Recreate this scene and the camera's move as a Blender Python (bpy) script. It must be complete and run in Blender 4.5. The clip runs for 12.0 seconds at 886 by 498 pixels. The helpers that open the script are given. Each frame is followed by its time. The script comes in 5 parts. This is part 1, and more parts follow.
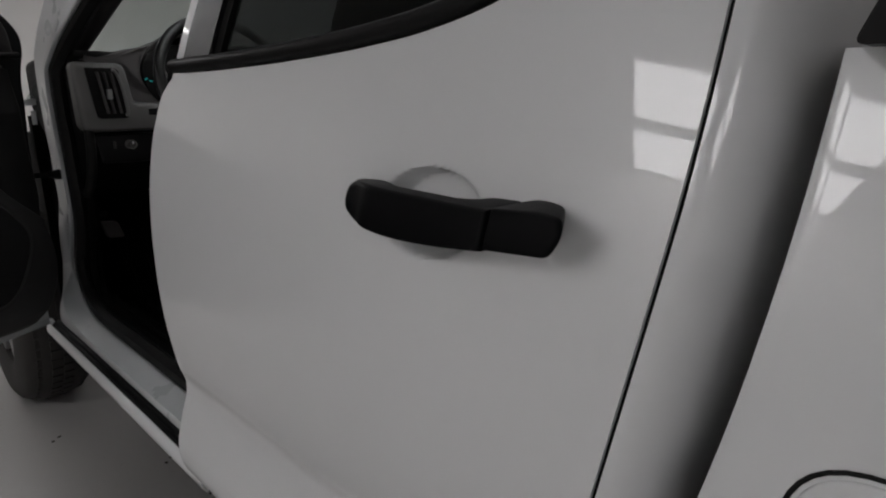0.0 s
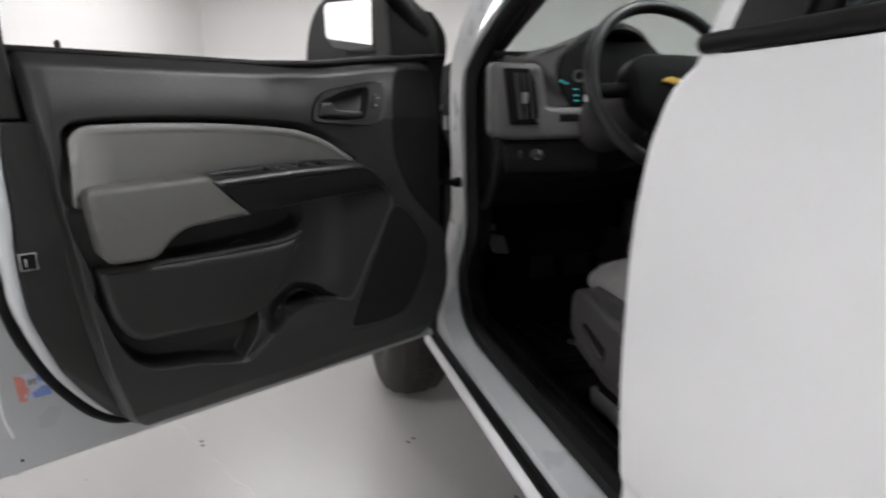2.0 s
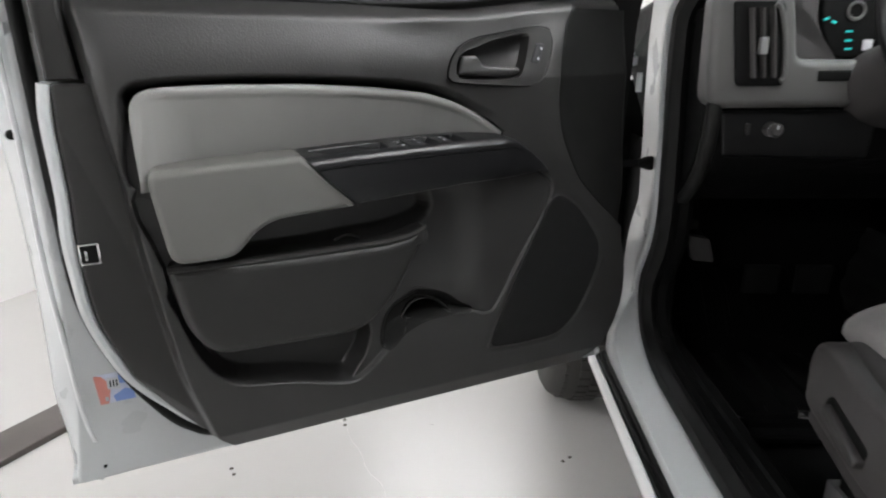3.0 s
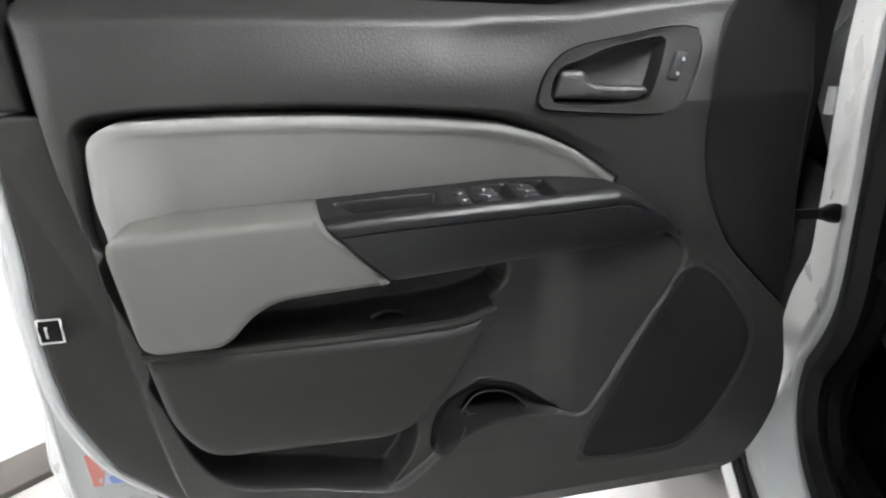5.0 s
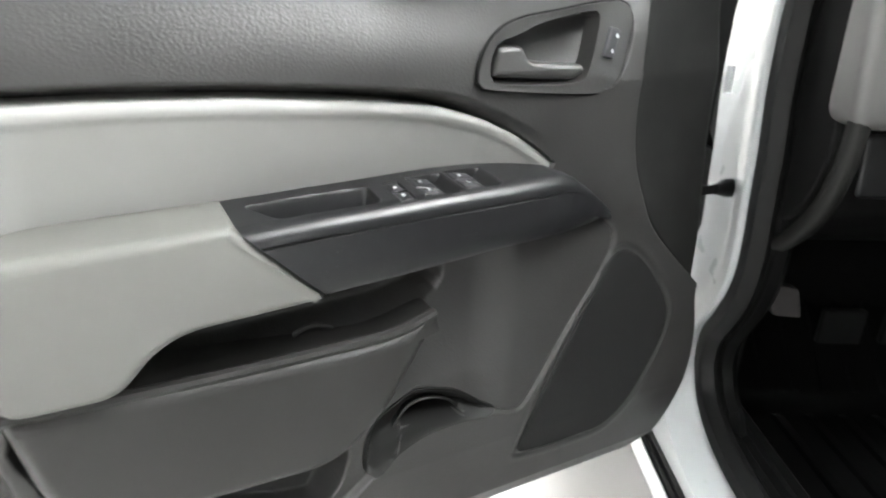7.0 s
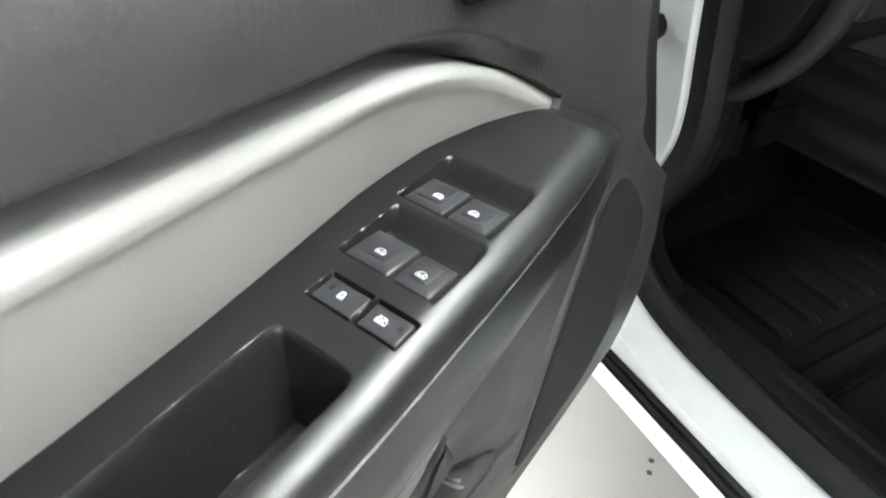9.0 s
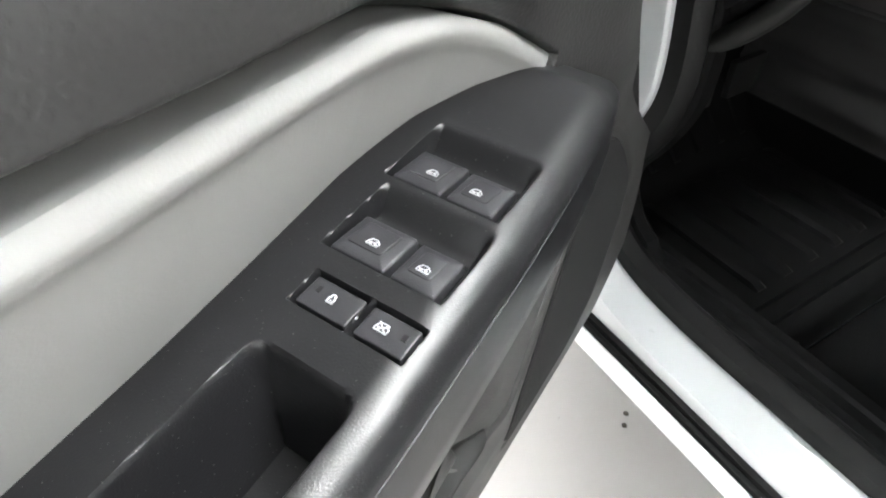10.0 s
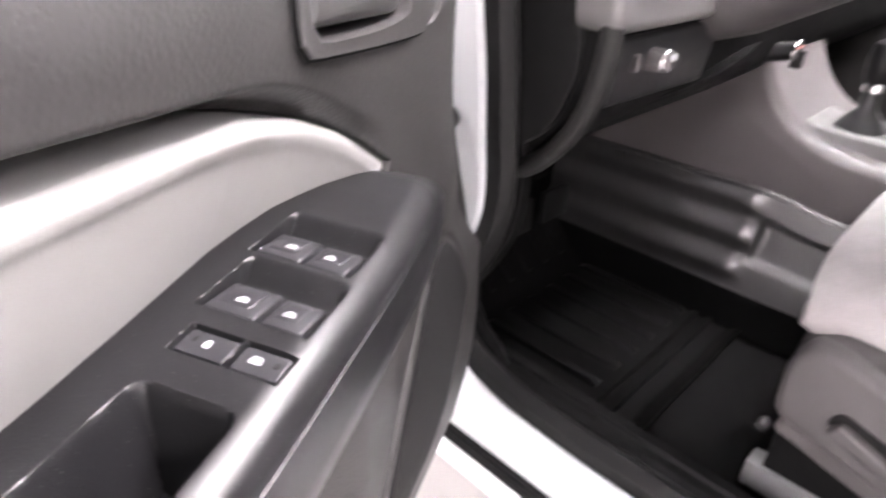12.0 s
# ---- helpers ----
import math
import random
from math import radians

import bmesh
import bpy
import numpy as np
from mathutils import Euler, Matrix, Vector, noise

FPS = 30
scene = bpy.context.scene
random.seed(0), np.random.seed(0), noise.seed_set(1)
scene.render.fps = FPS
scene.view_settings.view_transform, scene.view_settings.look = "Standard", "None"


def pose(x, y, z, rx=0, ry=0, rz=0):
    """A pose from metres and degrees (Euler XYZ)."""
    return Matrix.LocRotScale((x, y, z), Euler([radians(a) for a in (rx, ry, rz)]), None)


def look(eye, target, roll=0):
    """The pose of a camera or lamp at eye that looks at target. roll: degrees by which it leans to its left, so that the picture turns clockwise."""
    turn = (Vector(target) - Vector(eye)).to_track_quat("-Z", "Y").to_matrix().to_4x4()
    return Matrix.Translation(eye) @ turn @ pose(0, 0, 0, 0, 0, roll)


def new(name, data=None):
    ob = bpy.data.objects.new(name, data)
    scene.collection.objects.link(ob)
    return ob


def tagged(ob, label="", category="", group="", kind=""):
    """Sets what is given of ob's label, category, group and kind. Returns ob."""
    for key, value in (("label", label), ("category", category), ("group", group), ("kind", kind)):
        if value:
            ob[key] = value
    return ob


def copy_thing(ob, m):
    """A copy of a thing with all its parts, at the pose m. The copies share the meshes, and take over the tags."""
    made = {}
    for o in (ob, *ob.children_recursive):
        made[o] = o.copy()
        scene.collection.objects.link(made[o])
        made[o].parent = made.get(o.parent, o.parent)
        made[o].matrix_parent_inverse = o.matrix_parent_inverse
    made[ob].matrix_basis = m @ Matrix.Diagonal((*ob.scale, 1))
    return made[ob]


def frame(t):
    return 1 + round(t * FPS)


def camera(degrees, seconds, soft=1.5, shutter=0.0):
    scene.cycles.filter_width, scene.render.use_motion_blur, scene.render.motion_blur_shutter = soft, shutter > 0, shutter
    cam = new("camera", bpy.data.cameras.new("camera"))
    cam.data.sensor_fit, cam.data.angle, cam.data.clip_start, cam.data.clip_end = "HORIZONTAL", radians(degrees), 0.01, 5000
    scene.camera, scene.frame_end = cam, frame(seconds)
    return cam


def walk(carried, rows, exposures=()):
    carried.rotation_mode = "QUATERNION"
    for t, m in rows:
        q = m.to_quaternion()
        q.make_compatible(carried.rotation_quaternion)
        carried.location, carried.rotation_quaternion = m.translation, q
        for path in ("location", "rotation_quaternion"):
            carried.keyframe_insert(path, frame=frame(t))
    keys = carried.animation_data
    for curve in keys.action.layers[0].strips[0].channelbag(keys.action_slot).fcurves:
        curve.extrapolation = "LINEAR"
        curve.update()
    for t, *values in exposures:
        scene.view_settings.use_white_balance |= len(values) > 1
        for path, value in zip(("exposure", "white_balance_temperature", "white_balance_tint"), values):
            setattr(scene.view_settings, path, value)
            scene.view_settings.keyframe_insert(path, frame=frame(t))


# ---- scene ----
cam = camera(72.7, 12.0, soft=2.0, shutter=0.5)
PATH = [
    (0, (2.024, -0.385, 1.255), (0.675, 0.998, 0.736), 0.1),
    (0.5, (2.018, -0.401, 1.242), (0.662, 0.983, 0.743), 1.9),
    (1, (1.94, -0.431, 1.24), (0.443, 0.798, 0.744), 2.8),
    (1.5, (1.756, -0.45, 1.255), (0.041, 0.447, 0.753), 1.6),
    (2, (1.595, -0.412, 1.231), (-0.271, 0.121, 0.749), 0.1),
    (2.5, (1.401, -0.328, 1.241), (-0.532, -0.203, 0.742), 0.6),
    (3, (1.267, -0.297, 1.224), (-0.636, -0.372, 0.614), -0.6),
    (3.5, (1.124, -0.278, 1.249), (-0.772, -0.407, 0.626), -0.6),
    (5.5, (0.97, -0.26, 1.264), (-0.835, -0.781, 0.578), -0.9),
    (6, (0.966, -0.272, 1.257), (-0.849, -0.756, 0.571), -0.7),
    (6.5, (0.935, -0.313, 1.258), (-0.914, -0.603, 0.553), 0.5),
    (7, (0.902, -0.356, 1.261), (-0.951, -0.345, 0.507), 1.2),
    (9, (0.532, -0.432, 1.263), (-0.872, 0.202, -0.012), -3.3),
    (9.5, (0.5, -0.431, 1.25), (-0.797, 0.257, -0.108), -3.0),
    (10, (0.495, -0.43, 1.249), (-0.774, 0.266, -0.132), -2.8),
    (10.5, (0.493, -0.431, 1.248), (-0.77, 0.269, -0.136), -2.7),
    (11, (0.498, -0.429, 1.247), (-0.772, 0.278, -0.127), -3.1),
    (11.5, (0.509, -0.443, 1.24), (-0.833, 0.441, 0.05), -2.2),
    (12, (0.544, -0.465, 1.246), (-0.666, 0.785, 0.258), 2.3),
]
walk(cam, [(t, look(eye, target, roll)) for t, eye, target, roll in PATH],
     exposures=[(0, -1.7, 6500, 8), (0.9, -1.25, 6450, 8), (1.5, -0.65, 6400, 8), (2.5, -0.1, 6400, 6), (3.5, 0.45, 6400, 4), (5.5, 0.8, 6400, 3), (6, 0.75, 6400, 2), (6.5, 0.9, 6400, 2), (7, 1.68, 6400, 2), (9, 1.95, 6400, 0), (10, 1.84, 6400, 3), (11, 1.82, 6450, 6), (11.5, 2.05, 6500, 11), (12, 2.5, 6650, 19)])

# ---- world and light ----
world = bpy.data.worlds.new("world")
scene.world = world
world.use_nodes = True
world.node_tree.nodes["Background"].inputs[0].default_value = (0.9, 0.93, 1.0, 1)
world.node_tree.nodes["Background"].inputs[1].default_value = 0.05

# ---- materials ----
def material(name, color, rough=0.5, metal=0.0, coat=0.0, vary=0.15, scale=30.0, bump=0.0, bump_scale=300.0,
             spots=0.0, leather=0.0, emit=0.0, rough_vary=0.1, tint=None, spec=0.5):
    m = bpy.data.materials.new(name)
    m.use_nodes = True
    t = m.node_tree
    b = t.nodes["Principled BSDF"]
    b.inputs["Metallic"].default_value = metal
    b.inputs["Coat Weight"].default_value = coat
    b.inputs["Coat Roughness"].default_value = 0.03
    b.inputs["Specular IOR Level"].default_value = spec
    geo = t.nodes.new("ShaderNodeTexCoord")
    n1 = t.nodes.new("ShaderNodeTexNoise")
    n1.inputs["Scale"].default_value = scale
    n1.inputs["Detail"].default_value = 6
    n2 = t.nodes.new("ShaderNodeTexNoise")
    n2.inputs["Scale"].default_value = scale * 0.13
    n2.inputs["Detail"].default_value = 3
    for n in (n1, n2):
        t.links.new(geo.outputs["Object"], n.inputs["Vector"])
    add = t.nodes.new("ShaderNodeMath")
    add.operation = "ADD"
    t.links.new(n1.outputs["Fac"], add.inputs[0])
    t.links.new(n2.outputs["Fac"], add.inputs[1])
    ramp = t.nodes.new("ShaderNodeMapRange")
    ramp.inputs["From Min"].default_value = 0.6
    ramp.inputs["From Max"].default_value = 1.4
    t.links.new(add.outputs[0], ramp.inputs["Value"])
    mix = t.nodes.new("ShaderNodeMix")
    mix.data_type = "RGBA"
    c2 = tint if tint else tuple(min(1, c * (1 + vary)) for c in color)
    mix.inputs["A"].default_value = (*[c * (1 - vary) for c in color], 1)
    mix.inputs["B"].default_value = (*c2, 1)
    t.links.new(ramp.outputs[0], mix.inputs["Factor"])
    last = mix.outputs["Result"]
    if spots > 0:
        v = t.nodes.new("ShaderNodeTexNoise")
        v.inputs["Scale"].default_value = 900
        t.links.new(geo.outputs["Object"], v.inputs["Vector"])
        r = t.nodes.new("ShaderNodeMapRange")
        r.inputs["From Min"].default_value = 0.70
        r.inputs["From Max"].default_value = 0.76
        r.inputs["To Max"].default_value = spots
        t.links.new(v.outputs["Fac"], r.inputs["Value"])
        mx = t.nodes.new("ShaderNodeMix")
        mx.data_type = "RGBA"
        t.links.new(r.outputs[0], mx.inputs["Factor"])
        t.links.new(last, mx.inputs["A"])
        mx.inputs["B"].default_value = (0.35, 0.34, 0.32, 1)
        last = mx.outputs["Result"]
    t.links.new(last, b.inputs["Base Color"])
    rr = t.nodes.new("ShaderNodeMapRange")
    rr.inputs["To Min"].default_value = max(0.02, rough - rough_vary)
    rr.inputs["To Max"].default_value = min(1, rough + rough_vary)
    t.links.new(n1.outputs["Fac"], rr.inputs["Value"])
    t.links.new(rr.outputs[0], b.inputs["Roughness"])
    if bump > 0:
        nb = t.nodes.new("ShaderNodeTexNoise")
        nb.inputs["Scale"].default_value = bump_scale
        nb.inputs["Detail"].default_value = 3
        t.links.new(geo.outputs["Object"], nb.inputs["Vector"])
        bp = t.nodes.new("ShaderNodeBump")
        bp.inputs["Strength"].default_value = bump
        bp.inputs["Distance"].default_value = 0.002
        t.links.new(nb.outputs["Fac"], bp.inputs["Height"])
        t.links.new(bp.outputs["Normal"], b.inputs["Normal"])
    if leather > 0:
        vo = t.nodes.new("ShaderNodeTexVoronoi")
        vo.feature = "SMOOTH_F1"
        vo.inputs["Smoothness"].default_value = 0.5
        vo.inputs["Scale"].default_value = leather
        wob = t.nodes.new("ShaderNodeTexNoise")
        wob.inputs["Scale"].default_value = leather * 1.3
        off = t.nodes.new("ShaderNodeVectorMath")
        off.operation = "MULTIPLY_ADD"
        off.inputs[1].default_value = (0.6 / leather, 0.6 / leather, 0.6 / leather)
        t.links.new(geo.outputs["Object"], wob.inputs["Vector"])
        t.links.new(wob.outputs["Color"], off.inputs[0])
        t.links.new(geo.outputs["Object"], off.inputs[2])
        t.links.new(off.outputs[0], vo.inputs["Vector"])
        cap = t.nodes.new("ShaderNodeMapRange")
        cap.inputs["From Min"].default_value = 0.75
        cap.inputs["From Max"].default_value = 0.1
        cap.interpolation_type = "SMOOTHSTEP"
        t.links.new(vo.outputs["Distance"], cap.inputs["Value"])
        bp = t.nodes.new("ShaderNodeBump")
        bp.inputs["Strength"].default_value = 0.30
        bp.inputs["Distance"].default_value = 0.0004
        t.links.new(cap.outputs[0], bp.inputs["Height"])
        t.links.new(bp.outputs["Normal"], b.inputs["Normal"])
    if emit > 0:
        b.inputs["Emission Color"].default_value = (*color, 1)
        b.inputs["Emission Strength"].default_value = emit
    return m

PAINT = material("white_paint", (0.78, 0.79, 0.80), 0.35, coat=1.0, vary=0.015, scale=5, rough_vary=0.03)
# Same white paint, darkened to stand for shade on sill, pillars and shut faces.
PAINT_SHADE = material("white_paint_shaded", (0.50, 0.52, 0.53), 0.30, coat=0.6, vary=0.03, scale=12)
BLACK = material("black_door_plastic", (0.019, 0.0184, 0.0179), 0.48, spec=0.75, vary=0.12, scale=20, leather=400)
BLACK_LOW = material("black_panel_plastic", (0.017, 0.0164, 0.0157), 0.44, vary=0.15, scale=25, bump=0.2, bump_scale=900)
SATIN = material("satin_black_plastic", (0.008, 0.008, 0.0085), 0.35, spec=0.42, vary=0.15, scale=40, bump=0.08, bump_scale=1500)
PANELM = material("switch_panel_plastic", (0.0105, 0.0105, 0.0115), 0.33, spec=0.5, vary=0.12, scale=40, bump=0.10, bump_scale=1300, spots=0.30)
# Smooth dark plastic; on the door's hinge end it stands for shade.
SMOOTHDARK = material("smooth_black_plastic_and_shade", (0.007, 0.007, 0.0065), 0.6, spec=0.3, vary=0.15, scale=20, bump=0.1, bump_scale=900)
SWITCH = material("switch_plastic", (0.026, 0.026, 0.029), 0.40, vary=0.1, scale=60, bump=0.1, bump_scale=1800)
# Near-black for dark plastic, and for shade painted into gaps and openings.
DEEP = material("black_plastic_and_void_shade", (0.004, 0.004, 0.004), 0.7, vary=0.2, spec=0.15)
# Darker copy of the black panel plastic; its colour carries the cab's shade.
TRIMDARK = material("black_plastic_shaded", (0.005, 0.005, 0.005), 0.5, spec=0.05, vary=0.15, scale=25, bump=0.15, bump_scale=900)
RUBBER = material("black_rubber", (0.007, 0.007, 0.007), 0.5, spec=0.18, vary=0.25, scale=40, bump=0.1)
# Liner rubber with colour and specular cut to stand for the dim footwell.
MAT = material("floor_liner_rubber_shaded", (0.003, 0.003, 0.003), 0.34, spec=0.07, vary=0.15, scale=40, rough_vary=0.02, bump=0.06, bump_scale=1500)
HANDLEM = material("matt_black_handle_plastic", (0.004, 0.004, 0.0045), 0.42, vary=0.1, scale=40, spec=0.06, bump=0.05, bump_scale=1500)
LINERWALL = material("glossy_liner_rubber", (0.013, 0.0127, 0.0127), 0.36, spec=0.95, vary=0.08, scale=20, rough_vary=0.01)
# Carpet black, deepened further for the footwell's shade.
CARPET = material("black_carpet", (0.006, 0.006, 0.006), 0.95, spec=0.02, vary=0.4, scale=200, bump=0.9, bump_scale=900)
GREY = material("grey_leatherette", (0.130, 0.130, 0.121), 0.50, vary=0.05, scale=18, bump=0.10, bump_scale=800)
GREY_INS = material("grey_insert_vinyl", (0.33, 0.33, 0.32), 0.70, spec=0.06, vary=0.04, scale=18, bump=0.06, bump_scale=800)
BEZELM = material("grey_bezel_plastic", (0.088, 0.086, 0.085), 0.42, vary=0.05, scale=30, bump=0.1, bump_scale=900)
DASHGREY = material("dash_grey_plastic", (0.045, 0.042, 0.042), 0.5, spec=0.3, vary=0.1, scale=25, bump=0.2, bump_scale=700)
CONSOLEM = material("console_grey_plastic", (0.06, 0.055, 0.055), 0.42, spec=0.35, vary=0.06, scale=25, bump=0.12, bump_scale=900, rough_vary=0.03)
SILVER = material("silver_bezel", (0.34, 0.34, 0.34), 0.40, metal=0.6, vary=0.05, scale=60)
CHROME = material("chrome", (0.8, 0.8, 0.8), 0.12, metal=1.0, vary=0.03)
SEATFAB = material("light_grey_seat_cloth", (0.20, 0.19, 0.19), 0.9, vary=0.12, scale=300, bump=0.4, bump_scale=900)
SEATDARK = material("dark_seat_cloth", (0.03, 0.028, 0.028), 0.9, vary=0.3, scale=200, bump=0.5, bump_scale=900)
SEATPLASTIC = material("seat_side_plastic", (0.045, 0.042, 0.042), 0.48, spec=0.3, vary=0.1, scale=20, bump=0.2, bump_scale=800)
TYRE = material("tyre_rubber", (0.035, 0.033, 0.031), 0.8, vary=0.3, scale=30, bump=0.4, bump_scale=250)
FLOORMAT = material("painted_floor", (0.47, 0.46, 0.448), 0.30, vary=0.02, scale=2, rough_vary=0.03, bump=0.02, bump_scale=40)
WALLM = material("wall_paint", (0.78, 0.77, 0.755), 0.8, vary=0.03, scale=2, bump=0.05, bump_scale=120)
CEILM = material("unseen_ceiling_dark", (0.20, 0.197, 0.194), 0.85, vary=0.04, scale=2)
STRIPM = material("dark_metal_plate", (0.10, 0.088, 0.082), 0.5, vary=0.25, scale=14, bump=0.15)
MARK = material("floor_mark_dirt", (0.07, 0.06, 0.05), 0.8, vary=0.3, scale=200)
WHITEMARK = material("white_icon_print", (0.55, 0.56, 0.58), 0.4, vary=0.02)
LIGHTM = material("light_panel_diffuser", (1.0, 0.965, 0.985), 0.5, vary=0.0, emit=20.0)
MIRROR = material("mirror_glass", (0.9, 0.9, 0.9), 0.03, metal=1.0, vary=0.0, rough_vary=0.0)
STICK_RED = material("sticker_red", (0.66, 0.26, 0.22), 0.4, vary=0.15)
STICK_BLUE = material("sticker_blue", (0.20, 0.30, 0.62), 0.4, vary=0.15)
STICK_PALE = material("sticker_pale_blue", (0.50, 0.53, 0.64), 0.4, vary=0.2)
GOLD = material("gold_emblem", (0.75, 0.50, 0.12), 0.3, metal=0.8)
CLUSTER = material("cluster_lit_marks", (0.03, 0.42, 0.40), 0.4, vary=0.0, emit=0.5)

GRILLEM = material("speaker_grille_plastic", (0.008, 0.008, 0.008), 0.7, spec=0.25, vary=0.3, scale=400, bump=0.8, bump_scale=700)
CRACKM = material("floor_crack_grime", (0.60, 0.585, 0.575), 0.8, vary=0.3, scale=60)

def glass(name, tint):
    m = bpy.data.materials.new(name)
    m.use_nodes = True
    b = m.node_tree.nodes["Principled BSDF"]
    b.inputs["Base Color"].default_value = (*tint, 1)
    b.inputs["Roughness"].default_value = 0.02
    b.inputs["Transmission Weight"].default_value = 1.0
    b.inputs["IOR"].default_value = 1.45
    return m

GLASS = glass("clear_glass", (0.82, 0.90, 0.87))
DARKGLASS = glass("privacy_glass", (0.10, 0.11, 0.11))

# ---- mesh helpers ----
def obj(name, bm, mat, smooth=True, angle=40):
    bmesh.ops.recalc_face_normals(bm, faces=bm.faces)
    me = bpy.data.meshes.new(name)
    if smooth:
        for f in bm.faces:
            f.smooth = True
        lim = radians(angle)
        for e in bm.edges:
            if len(e.link_faces) == 2 and e.calc_face_angle(0) > lim:
                e.smooth = False
    bm.to_mesh(me)
    bm.free()
    me.materials.append(mat)
    return new(name, me)

def part(name, bm, mat, parent, label="", m=None, smooth=True, angle=40):
    ob = obj(name, bm, mat, smooth, angle)
    ob.parent = parent
    if m is not None:
        ob.matrix_local = m
    if label:
        ob["label"] = label
    return ob

def empty(name, parent=None, m=None):
    e = new(name)
    e.empty_display_size = 0.1
    if parent:
        e.parent = parent
    if m is not None:
        e.matrix_local = m
    return e

def smooth_closed(pts, n=6):
    """Catmull-Rom curve through a closed run of control points; a point given with a third value 1 stays a corner."""
    out = []
    k = len(pts)
    for i in range(k):
        p0, p1, p2, p3 = (pts[(i + j - 1) % k] for j in range(4))
        c1 = len(p1) > 2
        c2 = len(p2) > 2
        a = np.array(p1[:2], float)
        b = np.array(p2[:2], float)
        d = np.linalg.norm(b - a)
        t1 = (b - np.array(p0[:2])) if not c1 else (b - a)
        t2 = (np.array(p3[:2]) - a) if not c2 else (b - a)
        t1 = t1 / (np.linalg.norm(t1) + 1e-9) * d
        t2 = t2 / (np.linalg.norm(t2) + 1e-9) * d
        for s in range(n):
            t = s / n
            h = (2*t**3 - 3*t**2 + 1, t**3 - 2*t**2 + t, -2*t**3 + 3*t**2, t**3 - t**2)
            out.append(tuple(h[0]*a + h[1]*t1 + h[2]*b + h[3]*t2))
    return out

def rounded_poly(pts, r, n=4):
    """Polygon with each corner rounded by r (or by the third value of the point)."""
    out = []
    k = len(pts)
    for i in range(k):
        p = np.array(pts[i][:2], float)
        rr = pts[i][2] if len(pts[i]) > 2 else r
        a = np.array(pts[i - 1][:2], float) - p
        b = np.array(pts[(i + 1) % k][:2], float) - p
        la, lb = np.linalg.norm(a), np.linalg.norm(b)
        q = min(rr, la * 0.48, lb * 0.48)
        s, e = p + a / la * q, p + b / lb * q
        if q < 1e-5:
            out.append(tuple(p))
            continue
        for j in range(n + 1):
            t = j / n
            out.append(tuple((1 - t)**2 * s + 2 * t * (1 - t) * p + t * t * e))
    return out

def area2(p):
    return 0.5 * sum(p[i - 1][0] * p[i][1] - p[i][0] * p[i - 1][1] for i in range(len(p)))

def inset(pts, d):
    """Move a counter-clockwise polygon inwards by d along its corner normals."""
    k = len(pts)
    out = []
    for i in range(k):
        a, p, b = np.array(pts[i - 1]), np.array(pts[i]), np.array(pts[(i + 1) % k])
        e1, e2 = p - a, b - p
        n1 = np.array((-e1[1], e1[0])) / (np.linalg.norm(e1) + 1e-9)
        n2 = np.array((-e2[1], e2[0])) / (np.linalg.norm(e2) + 1e-9)
        m = n1 + n2
        m = m / max(np.linalg.norm(m), 1e-6)
        c = max(0.5, float(m @ n1))
        out.append(tuple(p + m * d / c))
    return out

def slab(outline, base, top, r=0.004, steps=4, bm=None, place=None, back=True, dome=0.0, taper=0.0):
    """A solid with the given outline in (a, b) between depths base and top (numbers or functions of a, b), its top edge rounded by r.
    place maps (a, b, depth) to a point; dome raises the middle."""
    bm = bm or bmesh.new()
    fb = base if callable(base) else (lambda a, b: base)
    ft = top if callable(top) else (lambda a, b: top)
    place = place or (lambda a, b, d: (a, d, b))
    pts = [tuple(p) for p in outline]
    if area2(pts) < 0:
        pts = pts[::-1]
    rings = [[(p, fb(*p)) for p in pts]]
    for s in range(steps + 1):
        an = s / steps * math.pi / 2
        d = r * (1 - math.cos(an))
        q = inset(pts, d + taper)
        rings.append([(p, ft(*p) - r * (1 - math.sin(an))) for p in q])
    if dome > 0:
        last = [p for p, _ in rings[-1]]
        c = np.mean(np.array(last), axis=0)
        for f in (0.82, 0.55, 0.25):
            q = [tuple(c + (np.array(p) - c) * f) for p in last]
            rings.append([(p, ft(*p) + dome * (1 - f * f)) for p in q])
    vs = [[bm.verts.new(place(p[0], p[1], d)) for p, d in ring] for ring in rings]
    k = len(pts)
    for a, b in zip(vs, vs[1:]):
        for i in range(k):
            bm.faces.new((a[i - 1], a[i], b[i], b[i - 1]))
    f = bm.faces.new(vs[-1])
    caps = [f]
    if back:
        caps.append(bm.faces.new(vs[0][::-1]))
    for f in caps:
        f.normal_update()
    bmesh.ops.triangulate(bm, faces=caps)
    return bm

def box(bm, x0, x1, y0, y1, z0, z1, r=0.0, m=None):
    g = bmesh.ops.create_cube(bm, size=1)
    vs = g["verts"]
    for v in vs:
        v.co = Vector(((x0 + x1) / 2 + v.co.x * (x1 - x0), (y0 + y1) / 2 + v.co.y * (y1 - y0), (z0 + z1) / 2 + v.co.z * (z1 - z0)))
    if r > 0:
        es = {e for v in vs for e in v.link_edges}
        bm2 = bmesh.ops.bevel(bm, geom=list(es), offset=r, segments=2, profile=0.6, affect="EDGES", clamp_overlap=True)
        vs = {v for f in bm2["faces"] for v in f.verts} | {v for v in vs if v.is_valid}
    if m is not None:
        bmesh.ops.transform(bm, matrix=m, verts=list(vs))
    return bm

